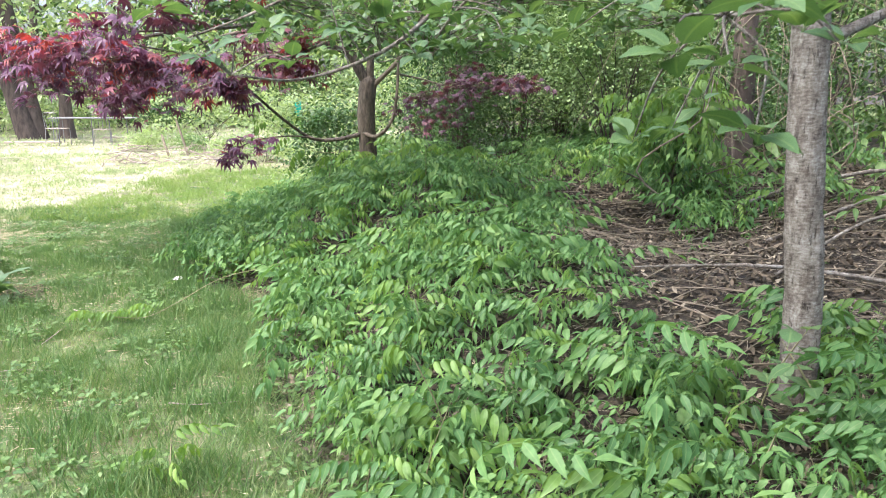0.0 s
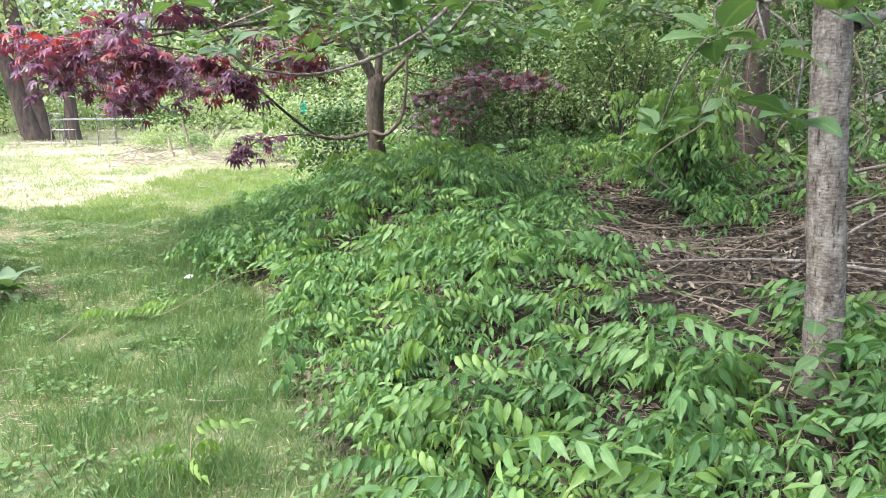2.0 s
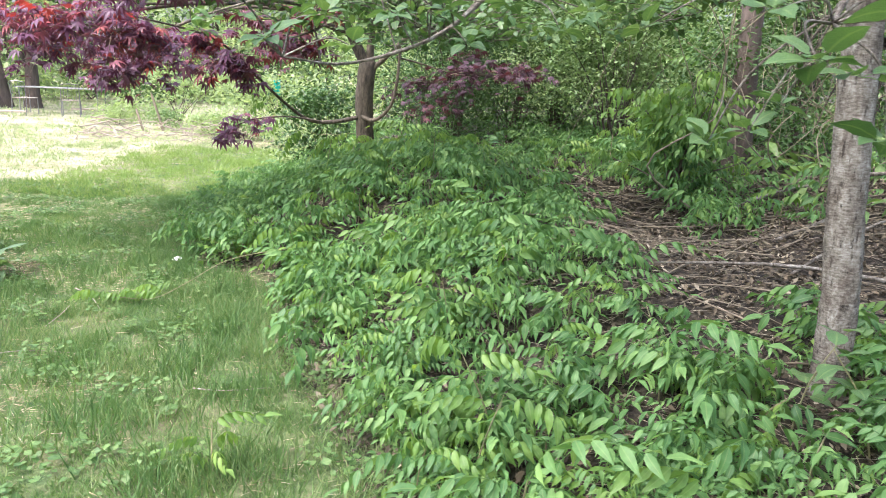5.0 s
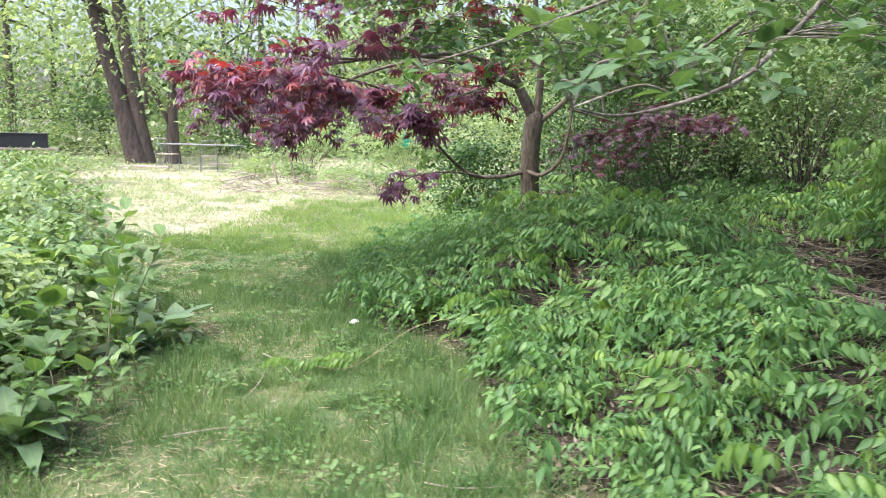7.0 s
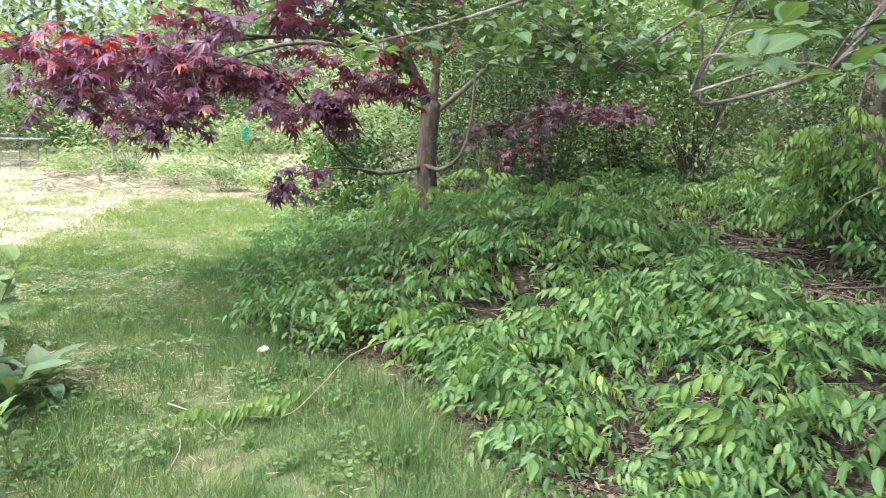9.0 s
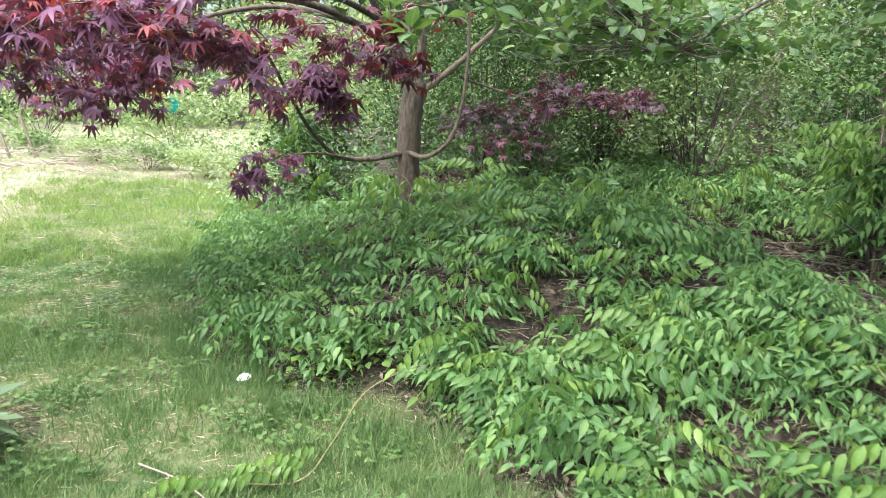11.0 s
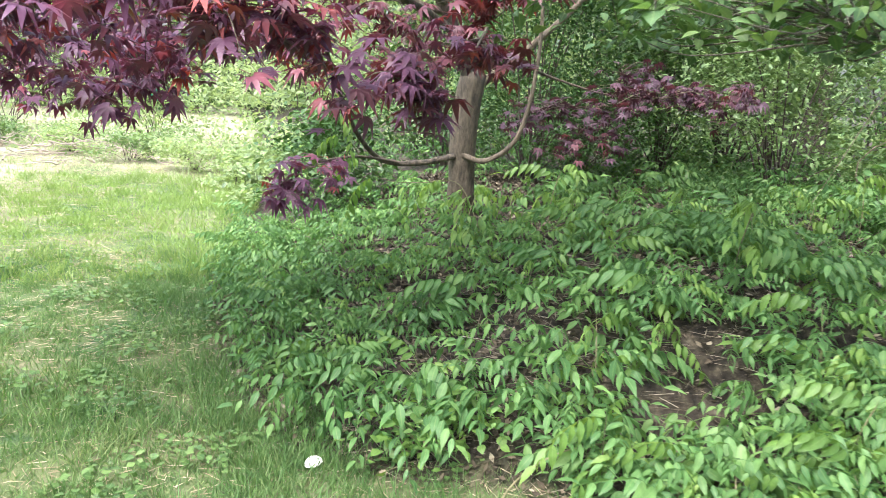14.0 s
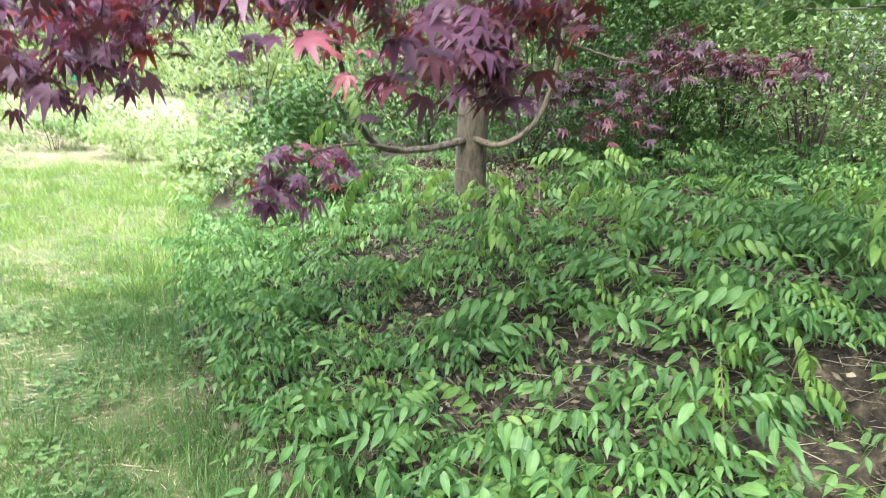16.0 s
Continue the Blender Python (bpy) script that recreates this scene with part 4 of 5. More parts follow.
HIGH_LIMBS = [
    ([(1.38, 2.84, 2.2), (1.7, 3.6, 2.3), (1.8, 4.4, 2.2), (1.7, 5.2, 1.9)], 0.028, 0.008),
    ([(1.3, 2.9, 3.2), (0.8, 2.6, 3.9), (0.2, 2.2, 4.4), (-0.6, 1.6, 4.7)], 0.04, 0.012),
    ([(1.3, 2.9, 3.3), (1.6, 3.6, 4.2), (1.8, 4.4, 4.9)], 0.04, 0.012),
    ([(1.3, 2.9, 3.1), (2.1, 2.4, 3.8), (3.0, 1.9, 4.3)], 0.035, 0.012),
]
GREEN_LIMBS = LOW_LIMBS + HIGH_LIMBS
for pts, r0, r1 in GREEN_LIMBS:
    limb("branch", rel(pts), r0, r1, orchard, M_BARK_GREY, 8, 0.1)
GREEN_TEMPLATES = []
for w, d, fo in ((0.62, 0.12, 0.05), (0.7, 0.22, 0.03), (0.55, 0.05, 0.06)):
    GREEN_TEMPLATES.append(join([lance_leaf(w, d, fo, 0.01), thin([(-0.35, 0, 0.02), (-0.15, 0, 0.02), (0.02, 0, 0)], 0.014, 0.012, 2)]))
# middle, reach, leaves, single leaves, leaf length
SPRAYS_OVER_LAWN = [
    ((-0.1, 4.7, 1.72), (0.4, 0.4, 0.14), 130),
    ((-0.5, 5.2, 1.95), (0.6, 0.5, 0.2), 220),
    ((-1.2, 5.2, 1.82), (0.5, 0.4, 0.16), 190),
    ((-0.7, 5.7, 1.76), (0.5, 0.4, 0.16), 200),
    ((-0.2, 6.1, 1.78), (0.5, 0.4, 0.18), 220),
    ((-0.6, 4.9, 1.76), (0.45, 0.35, 0.14), 130),
]
SPRAYS_OVER_BANK = [
    ((0.5, 4.0, 2.0), (0.5, 0.5, 0.16), 190),
    ((0.9, 4.6, 1.95), (0.5, 0.5, 0.2), 190),
    ((0.2, 5.4, 1.9), (0.6, 0.5, 0.2), 220),
    ((1.6, 4.8, 2.0), (0.6, 0.6, 0.25), 220),
    ((2.3, 3.1, 1.9), (0.4, 0.4, 0.2), 90),
    ((0.5, 6.2, 1.82), (0.5, 0.4, 0.2), 220),
    ((1.2, 5.0, 1.75), (0.5, 0.4, 0.15), 160),
    ((0.2, 5.0, 1.72), (0.45, 0.35, 0.14), 130),
]
SPRAYS_ABOVE = [
    ((-0.8, 4.2, 2.15), (0.6, 0.6, 0.18), 200),
    ((-0.3, 3.2, 2.7), (0.8, 0.7, 0.25), 90),
    ((0.8, 3.0, 2.8), (0.8, 0.8, 0.3), 90),
    ((-1.6, 4.8, 2.15), (0.5, 0.4, 0.16), 170),
    ((-1.9, 5.5, 2.25), (0.5, 0.4, 0.15), 150),
    ((-0.2, 5.8, 2.3), (0.7, 0.6, 0.25), 300),
    ((0.7, 5.4, 2.3), (0.7, 0.6, 0.25), 200),
    ((1.5, 5.6, 2.4), (0.7, 0.6, 0.3), 90),
    ((-0.9, 5.3, 2.35), (0.6, 0.5, 0.2), 240),
    ((2.0, 4.2, 2.3), (0.6, 0.6, 0.3), 130),
]
# Unseen leaves overhead, added to cast shade on the near lawn and bank.
SHADE_CROWN_SPRAYS = [
    ((0.3, 3.8, 3.1), (1.0, 1.0, 0.3), 420),
    ((1.9, 3.9, 3.3), (0.9, 0.8, 0.3), 300),
    ((-0.2, 1.8, 4.6), (1.5, 1.4, 0.5), 500),
    ((2.4, 4.4, 4.8), (1.4, 1.4, 0.6), 300),
    ((2.8, 2.0, 4.3), (1.4, 1.4, 0.6), 500),
    ((1.6, 2.0, 5.2), (1.2, 1.2, 0.6), 250),
    ((0.4, 1.2, 5.4), (1.8, 1.6, 0.6), 1000),
    ((2.4, 0.8, 5.0), (1.8, 1.6, 0.6), 900),
    ((-1.9, 0.2, 5.0), (1.3, 1.2, 0.4), 600),
    ((-0.9, 1.2, 4.7), (1.2, 1.0, 0.4), 550),
    ((-0.8, 0.6, 5.6), (1.6, 1.4, 0.5), 500),
]
# leaf rosettes on the low twigs: middle, leaves, leaf length
ROSETTES = [((0.56, 1.35, 1.28), 7, 0.085), ((0.41, 1.35, 1.42), 8, 0.085), ((0.7, 1.5, 1.47), 7, 0.08), ((0.53, 1.41, 1.4), 5, 0.1), ((0.39, 1.51, 1.52), 6, 0.085), ((0.53, 2.1, 1.22), 5, 0.08), ((0.63, 2.07, 1.26), 5, 0.08), ((0.7, 2.05, 1.33), 5, 0.08), ((0.81, 1.56, 1.45), 6, 0.08), ((0.57, 1.34, 1.51), 6, 0.085), ((0.39, 2.33, 1.54), 6, 0.08), ((0.28, 2.54, 1.6), 6, 0.08)] + [((-1.44, 4.22, 1.57), 9, 0.085), ((-1.36, 4.12, 1.62), 6, 0.08), ((-1.2, 4.15, 1.66), 6, 0.08), ((-0.85, 4.0, 1.7), 6, 0.08), ((-0.5, 3.75, 1.85), 6, 0.08), ((-1.5, 4.3, 1.64), 5, 0.09)]
ROSETTES += [((-0.86, 2.32, 1.6), 6, 0.09), ((-0.75, 2.44, 1.47), 8, 0.085), ((-0.37, 2.86, 1.59), 8, 0.08), ((-0.6, 2.62, 1.56), 7, 0.085), ((-0.5, 2.52, 1.46), 6, 0.085), ((-0.2, 2.72, 1.6), 8, 0.085), ((-0.1, 2.9, 1.5), 7, 0.08), ((-0.3, 2.62, 1.7), 7, 0.085), ((0.02, 2.62, 1.62), 8, 0.085), ((0.15, 2.9, 1.75), 8, 0.08), ((0.22, 2.75, 1.55), 7, 0.08), ((-0.65, 2.9, 1.62), 7, 0.08), ((0.35, 3.1, 1.62), 7, 0.08), ((-0.45, 3.1, 1.75), 7, 0.08), ((-0.15, 3.1, 1.85), 7, 0.08)]


def rosette(c, count, size, g):
    c = Vector(c) - O
    root = min((Vector(q) - O for pts, *_ in GREEN_LIMBS for q in smooth_path(pts, 5)), key=lambda q: (q - c).length)
    v, f, a = thin([root, root.lerp(c, 0.55) + Vector((g.gauss(0, 0.03), g.gauss(0, 0.03), 0.04)), c], 0.0045, 0.0025, 5)
    part("twig", mesh_of("twig", v, f, M_BARK_GREY, True, a), orchard)
    h = g.uniform(0, 360)
    for j in range(count):
        h += 360 / count + g.uniform(-22, 22)
        part("leaf", ORCHARD_LEAVES[j % 3], orchard, m=aim(c, h, g.uniform(-25, 45), g.uniform(-30, 30), size * g.uniform(0.7, 1.15)))


leaf_rng = random.Random(55)
for c, count, size in ROSETTES:
    rosette(c, count, size, leaf_rng)
GREEN = [(c, k, int(cnt * 1.3), 0, (0.045, 0.082)) for c, k, cnt in SPRAYS_OVER_LAWN + SPRAYS_OVER_BANK + SPRAYS_ABOVE] + [(*row, 0, (0.09, 0.14)) for row in SHADE_CROWN_SPRAYS]
for centre, reach, count, single, (s0, s1) in GREEN:
    c, k = Vector(centre) - O, Vector(reach)
    root = min((Vector(p) - O for pts, *_ in GREEN_LIMBS for p in pts[1:]), key=lambda q: (q - c).length)
    tw, tips = [], []
    for j in range(max(3, count // 14)):
        a = r.uniform(0, 6.283)
        q = Vector((math.cos(a) * k.x, math.sin(a) * k.y, r.uniform(-1, 1) * k.z)) * math.sqrt(r.uniform(0.1, 1))
        start, end = root.lerp(c, r.uniform(0.1, 0.6)), c + q
        mid = start.lerp(end, 0.5) + Vector((r.gauss(0, 0.06), r.gauss(0, 0.06), 0.03 + r.gauss(0, 0.05)))
        tw.append(thin([start, mid, end], 0.005, 0.0018, 4))
        tips += smooth_path([start, mid, end], 8)[6:]
    v, f, a = join(tw)
    part("twig", mesh_of("twig", v, f, M_BARK_GREY, True, a), orchard)["kind"] = "stuff"
    places = np.array([tuple(r.choice(tips) + Vector((r.gauss(0, 0.05), r.gauss(0, 0.05), r.gauss(0, 0.03)))) for j in range(count)])
    count = len(places)
    turns = random_turns(count, 0.7, 0.35)
    sizes = rng.uniform(s0, s1, count)
    for j in range(single):
        part("leaf", ORCHARD_LEAVES[j % 3], orchard, m=Matrix.Translation(places[j]) @ Matrix(turns[j].tolist()).to_4x4() @ Matrix.Diagonal((sizes[j],) * 3 + (1,)))
    if count > single:
        third = [np.arange(single + q, count, 3) for q in range(3)]
        v, f, a = join([strew(GREEN_TEMPLATES[q], places[third[q]], turns[third[q]], sizes[third[q]]) for q in range(3)])
        part("leaf_spray", mesh_of("leaf_spray", v, f, M_ORCHARD, True, a), orchard)["kind"] = "stuff"


# ---------------------------------------------------------------- shrubs and woods behind
def bush(name, px, py, wide, tall, count, leaf, mat, label, category="bush", group="", low=0.04, stems=6, width=0.5, seed=0, bark=None, pz=None, clumps=9):
    """A many-stemmed bush: bare stems below, clumps of leaves with gaps between."""
    g = np.random.default_rng(seed + 500)
    z0 = lie1(px, py) if pz is None else pz
    top = thing(name, px, py, z0, label, category, group)
    mids = []
    for j in range(clumps):
        a, q = g.uniform(0, 6.283), math.sqrt(g.uniform(0.05, 1))
        h = tall * g.uniform(low + 0.1, 0.92)
        k = math.sin(math.pi * (0.15 + 0.8 * h / tall)) ** 0.7
        mids.append((math.cos(a) * wide * q * k * 0.8, math.sin(a) * wide * q * k * 0.8, h))
    tw = []
    for j in range(max(stems, clumps)):
        e = mids[j % clumps]
        b = (g.normal(0, 0.05) * wide, g.normal(0, 0.05) * wide, -0.05)
        tw.append(thin([b, (e[0] * 0.45, e[1] * 0.45, e[2] * 0.6), e], 0.004 + 0.004 * tall, 0.002, 4))
    for j in range(stems):
        v, f, a = tw[j]
        part("stem", mesh_of("stem", v, f, bark or M_BARK_FAR, True, a), top)
    if len(tw) > stems:
        v, f, a = join(tw[stems:])
        part("twig", mesh_of("twig", v, f, bark or M_BARK_FAR, True, a), top)["kind"] = "stuff"
    share = g.integers(0, clumps, count)
    spread_by = np.array((wide * 0.27, wide * 0.27, tall * 0.12))
    p = np.array(mids)[share] + g.normal(0, 1, (count, 3)) * spread_by * g.uniform(0.6, 1.2, (count, 1))
    p[:, 2] = np.maximum(p[:, 2], low * tall + g.uniform(0, 0.1, count))
    v, f, a = strew(blade_leaf(width, 0.18, 0.05), p, random_turns(count, 0.8, 0.25, g), g.uniform(0.7, 1.3, count) * leaf)
    part("foliage", mesh_of("foliage", v, f, mat, True, a), top)
    return top


def tree(name, px, py, height, radius, lean, crown_r, crown_z, count, leaf, mat, label, seed, fork=0.0, bark=None):
    g = np.random.default_rng(seed + 900)
    z0 = lie1(px, py)
    top = thing(name, px, py, z0, label, "tree", "trees of the wood")
    def side(t, k=1.0):
        return (lean[0] * t * height * k, lean[1] * t * height * k, t * height)
    v, f, a = tube([(0, 0, -0.15), side(0.25), side(0.6), side(1.0)], radius, radius * 0.45, 12, 6, 0.08, 0.35)
    part("trunk", mesh_of("trunk", v, f, bark or M_BARK_FAR, True, a), top)
    mids = []
    for j in range(7):
        t = g.uniform(0.35, 0.95)
        a0 = g.uniform(0, 6.283)
        b = side(t)
        e = (b[0] + math.cos(a0) * crown_r * g.uniform(0.5, 1), b[1] + math.sin(a0) * crown_r * g.uniform(0.5, 1), crown_z + g.uniform(-0.5, 0.6) * (height - crown_z))
        v, f, a = tube([b, ((b[0] + e[0]) / 2, (b[1] + e[1]) / 2, (b[2] + e[2]) / 2 + 0.2), e], radius * 0.3, radius * 0.08, 6, 4, 0.1)
        part("limb", mesh_of("limb", v, f, bark or M_BARK_FAR, True, a), top)
        mids += [e, ((b[0] + e[0]) / 2, (b[1] + e[1]) / 2, (b[2] + e[2]) / 2 + 0.3)]
        mids.append((e[0] + g.normal(0, crown_r * 0.3), e[1] + g.normal(0, crown_r * 0.3), e[2] - g.uniform(0.1, 0.5) * crown_r))
    share = g.integers(0, len(mids), count)
    p = np.array(mids)[share] + g.normal(0, 1, (count, 3)) * np.array((0.3, 0.3, 0.22)) * crown_r
    p[:, 2] = np.maximum(p[:, 2], 0.3)
    v, f, a = strew(blade_leaf(0.5, 0.2, 0.05), p, random_turns(count, 0.8, 0.5, g), g.uniform(0.7, 1.4, count) * leaf)
    part("crown", mesh_of("crown", v, f, mat, True, a), top)
    return top


# the sapling with bright hanging leaves
sap = thing("sapling", 1.62, 5.35, lie1(1.62, 5.35), "bushy sapling with bright yellow-green drooping pinnate leaves", "sapling")
r = random.Random(21)
for j in range(13):
    a, q = r.uniform(0, 6.283), r.uniform(0.15, 0.66)
    e = (math.cos(a) * q, math.sin(a) * q, r.uniform(0.4, 1.08))
    pts = [(r.uniform(-0.04, 0.04), r.uniform(-0.04, 0.04), -0.05), (e[0] * 0.3, e[1] * 0.3, e[2] * 0.6), e]
    v, f, at = thin(pts, 0.013, 0.004, 5)
    part("stem", mesh_of("stem", v, f, M_BARK_MAPLE, True, at), sap)
    path = smooth_path(pts, 8)
    for i in range(12):
        p = path[int((0.42 + 0.58 * i / 11) * (len(path) - 1))]
        part("leaf", r.choice(PINNATE_Y if i > 5 else PINNATE), sap, m=aim(p, r.uniform(0, 360), r.uniform(-5, 30), r.uniform(-15, 15), r.uniform(0.6, 0.95)))

EDGE_BUSHES = [
    (1.7, 7.4, 1.0, 1.8, 5600, 0.042, M_BUSH_PALE, "rounded bush with dense small pale green sunlit leaves"),
    (2.5, 6.4, 0.8, 1.2, 1600, 0.045, M_BUSH, "dark green loose bush at the wood's edge"),
    (0.2, 8.6, 0.9, 2.3, 6500, 0.04, M_BUSH, "dark green leafy understorey bush behind the maple"),
    (-1.3, 9.0, 0.6, 0.9, 1200, 0.06, M_BUSH, "dark green leafy understorey bush behind the maple"),
    (1.3, 8.4, 0.8, 1.8, 3600, 0.042, M_BUSH, "dark green leafy understorey bush behind the maple"),
    (0.9, 9.2, 1.1, 2.1, 4600, 0.043, M_BUSH, "dark green leafy understorey bush behind the maple"),
    (2.3, 8.8, 1.2, 2.6, 2800, 0.06, M_BUSH_PALE, "tall green understorey bush at the wood's edge"),
    (3.6, 7.4, 1.1, 2.4, 2400, 0.06, M_BUSH, "tall green understorey bush at the wood's edge"),
    (4.2, 5.0, 0.8, 1.4, 1400, 0.055, M_BUSH, "loose green understorey bush beside the brush pile"),
    (3.4, 3.6, 0.6, 0.8, 900, 0.06, M_BUSH, "loose green understorey bush beside the brush pile"),
    (2.4, 2.3, 0.5, 0.6, 800, 0.05, M_BUSH, "loose low bush at the foot of the grey tree"),
    (5.3, 8.0, 1.4, 3.0, 2600, 0.07, M_BUSH, "tall green understorey bush at the wood's edge"),
    (9.5, 8.0, 2.6, 4.5, 2600, 0.1, M_BUSH, "tall green understorey bush at the wood's edge"),
    (8.0, 4.0, 2.0, 3.2, 2400, 0.08, M_BUSH, "tall green understorey bush at the wood's edge"),
    (6.5, 1.0, 1.8, 2.8, 2000, 0.08, M_BUSH, "tall green understorey bush at the wood's edge"),
]
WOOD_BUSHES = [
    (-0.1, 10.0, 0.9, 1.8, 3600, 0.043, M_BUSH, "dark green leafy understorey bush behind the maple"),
    (0.2, 12.0, 1.6, 3.2, 3000, 0.07, M_FAR_LIT, "tall sunlit green bush in the wood"),
    (3.0, 12.0, 1.8, 3.6, 3200, 0.075, M_FAR_LIT, "tall sunlit green bush in the wood"),
    (6.5, 11.0, 2.0, 4.0, 3000, 0.08, M_FAR_LIT, "tall sunlit green bush in the wood"),
    (-1.4, 13.4, 1.0, 0.8, 1200, 0.07, M_FAR_LIT, "sunlit low bush at the lawn's end"),
    (-3.5, 18.5, 1.8, 1.6, 2200, 0.08, M_FAR_LIT, "sunlit low bush at the lawn's end"),
    (-0.5, 17.0, 2.2, 3.2, 3000, 0.09, M_FAR_LIT, "tall sunlit green bush in the wood"),
    (-6.5, 20.5, 2.0, 1.6, 2000, 0.09, M_FAR_LIT, "sunlit low bush at the lawn's end"),
    (3.5, 17.0, 3.0, 5.0, 3600, 0.11, M_FAR_LIT, "tall sunlit green bush in the wood"),
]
BUSHES = EDGE_BUSHES + WOOD_BUSHES
for i, (px, py, w, h, cnt, lf, mat, lab) in enumerate(BUSHES):
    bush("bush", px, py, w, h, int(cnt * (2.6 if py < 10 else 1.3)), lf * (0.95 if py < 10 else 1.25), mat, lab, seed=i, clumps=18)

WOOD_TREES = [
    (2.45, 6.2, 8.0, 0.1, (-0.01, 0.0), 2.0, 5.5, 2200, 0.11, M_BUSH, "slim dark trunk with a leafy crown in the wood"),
    (3.9, 9.5, 8.0, 0.12, (0.02, 0.0), 2.8, 5.4, 3200, 0.13, M_FAR_LIT, "slim dark trunk with a leafy crown in the wood"),
    (0.6, 14.5, 9.0, 0.14, (-0.03, 0.0), 3.0, 5.0, 3000, 0.13, M_FAR_LIT, "slim dark trunk with a leafy crown in the wood"),
    (6.8, 13.5, 10.0, 0.17, (0.01, 0.0), 3.4, 6.0, 3000, 0.14, M_FAR_LIT, "slim dark trunk with a leafy crown in the wood"),
    (2.4, 19.0, 11.0, 0.18, (0.02, 0.0), 4.0, 6.0, 3000, 0.16, M_FAR_LIT, "slim dark trunk with a leafy crown in the wood"),
    (10.0, 12.0, 11.0, 0.2, (0.0, 0.0), 4.0, 6.5, 3000, 0.16, M_FAR_LIT, "slim dark trunk with a leafy crown in the wood"),
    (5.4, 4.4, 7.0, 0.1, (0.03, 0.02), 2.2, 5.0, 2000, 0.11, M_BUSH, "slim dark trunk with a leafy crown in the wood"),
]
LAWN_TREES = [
    (-12.9, 23.5, 12.0, 0.3, (-0.27, 0.0), 4.5, 7.0, 4000, 0.2, M_FAR_LIT, "leaning twin-stemmed tree with dark furrowed bark"),
    (-12.75, 23.7, 12.0, 0.26, (-0.15, 0.0), 4.5, 7.0, 3500, 0.2, M_FAR_LIT, "upright twin-stemmed tree with dark furrowed bark"),
    (-12.0, 24.0, 2.6, 0.26, (0.02, 0.0), 1.2, 2.6, 300, 0.16, M_FAR_LIT, "stout broken trunk with reddish brown bark"),
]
TREES = WOOD_TREES + LAWN_TREES
for i, row in enumerate(TREES):
    tree("tree", *row, seed=i)
# the far wood is mostly in the leaf colour lightened for haze and sun
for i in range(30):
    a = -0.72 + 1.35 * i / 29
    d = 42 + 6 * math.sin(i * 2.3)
    tree("tree", math.sin(a) * d, math.cos(a) * d, (9.0 if i < 10 else 12) + 2.5 * math.sin(i * 1.7), 0.2, (0.02 * math.sin(i * 3.1), 0), 4.6, 3.5, 1300 if i < 11 else 2600, 0.34, (M_FAR_LIT, M_BUSH_PALE, M_FAR_LIT, M_BUSH)[i % 4], "tall pale green tree in the wood beyond the lawn", 40 + i)
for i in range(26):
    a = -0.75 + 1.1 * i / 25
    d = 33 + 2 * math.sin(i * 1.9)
    bush("bush", math.sin(a) * d, math.cos(a) * d, 2.4, (1.9 if i < 10 else 2.6) + 0.8 * math.sin(i * 2.7), 1500, 0.16, (M_FAR_LIT, M_BUSH, M_FAR_LIT, M_BUSH_PALE)[i % 4], "leafy bush along the far edge of the lawn", seed=60 + i, clumps=12)

# ---------------------------------------------------------------- the weedy bed beside the lawn
def wild_ground(px, py):
    return px > max(2.4, bank(py) + 0.1) or py < 0.9 and px > bank(py) + 0.1 or px < bed(py) - 0.3 and py < 16


r = random.Random(29)
pieces = []
simple = [compound(*c) for c in ((3, 0.3, 0.14, 0.7, 801), (4, 0.34, 0.13, 0.9, 802), (3, 0.26, 0.15, 0.5, 803))]
for px, py in spots_in(1500, (-11, 10, -5, 14), wild_ground, 0.16, r):
    v, f, a = simple[r.randrange(3)]
    m = np.array(aim((px, py, lie1(px, py) + r.uniform(0.05, 0.22)), r.uniform(0, 360), r.uniform(0, 35), r.uniform(-25, 25), r.uniform(0.8, 1.5)))
    pieces.append((v @ m[:3, :3].T + m[:3, 3], f, a))
v, f, a = join(pieces)
tagged(new("undergrowth", mesh_of("undergrowth", v, f, M_WEED, True, a)), "low green undergrowth on the floor of the wood", "undergrowth", kind="stuff")
for i, (px, py, w, h) in enumerate([(-4.2, 1.5, 0.9, 0.9), (-5.8, 3.4, 1.2, 1.3), (-4.6, -1.2, 1.0, 1.0), (-7.5, 1.0, 1.6, 2.2), (-7.0, -2.6, 1.6, 2.4), (1.9, 0.2, 0.8, 0.8), (2.8, -1.6, 1.1, 1.3), (4.4, 0.6, 1.2, 1.6), (1.4, -3.2, 0.9, 1.0), (4.0, 2.4, 0.9, 1.1), (5.0, -3.0, 1.5, 2.4), (-9.5, 4.5, 1.8, 2.4), (-1.0, -6.5, 1.6, 1.8), (-3.6, -6.8, 1.6, 2.2), (1.6, -6.6, 1.6, 2.2)]):
    bush("bush", px, py, w, h, 1500, 0.09, (M_WEED, M_BUSH)[i % 2], "rambling leafy bush at the edge of the lawn", seed=200 + i, clumps=14, low=0.03)


def in_bed(px, py):
    return bed(py) - 3.2 < px < bed(py) - 0.02


r = random.Random(31)
weeds = [seedling("weed_plant", "leafy green weed growing in the bed beside the lawn", "weed", "weeds of the bed", WEED_LEAVES, 20, r.uniform(0.3, 0.6), 300 + i, pitch=(-5, 45), size=(0.06, 0.125), lean=0.15) for i in range(6)]
spread(weeds, spots_in(48, (-4.2, -2.5, 2.3, 5.6), in_bed, 0.17, r) + spots_in(70, (-8.0, -3.2, 4.6, 10.5), in_bed, 0.22, r), r, (0.8, 1.3))
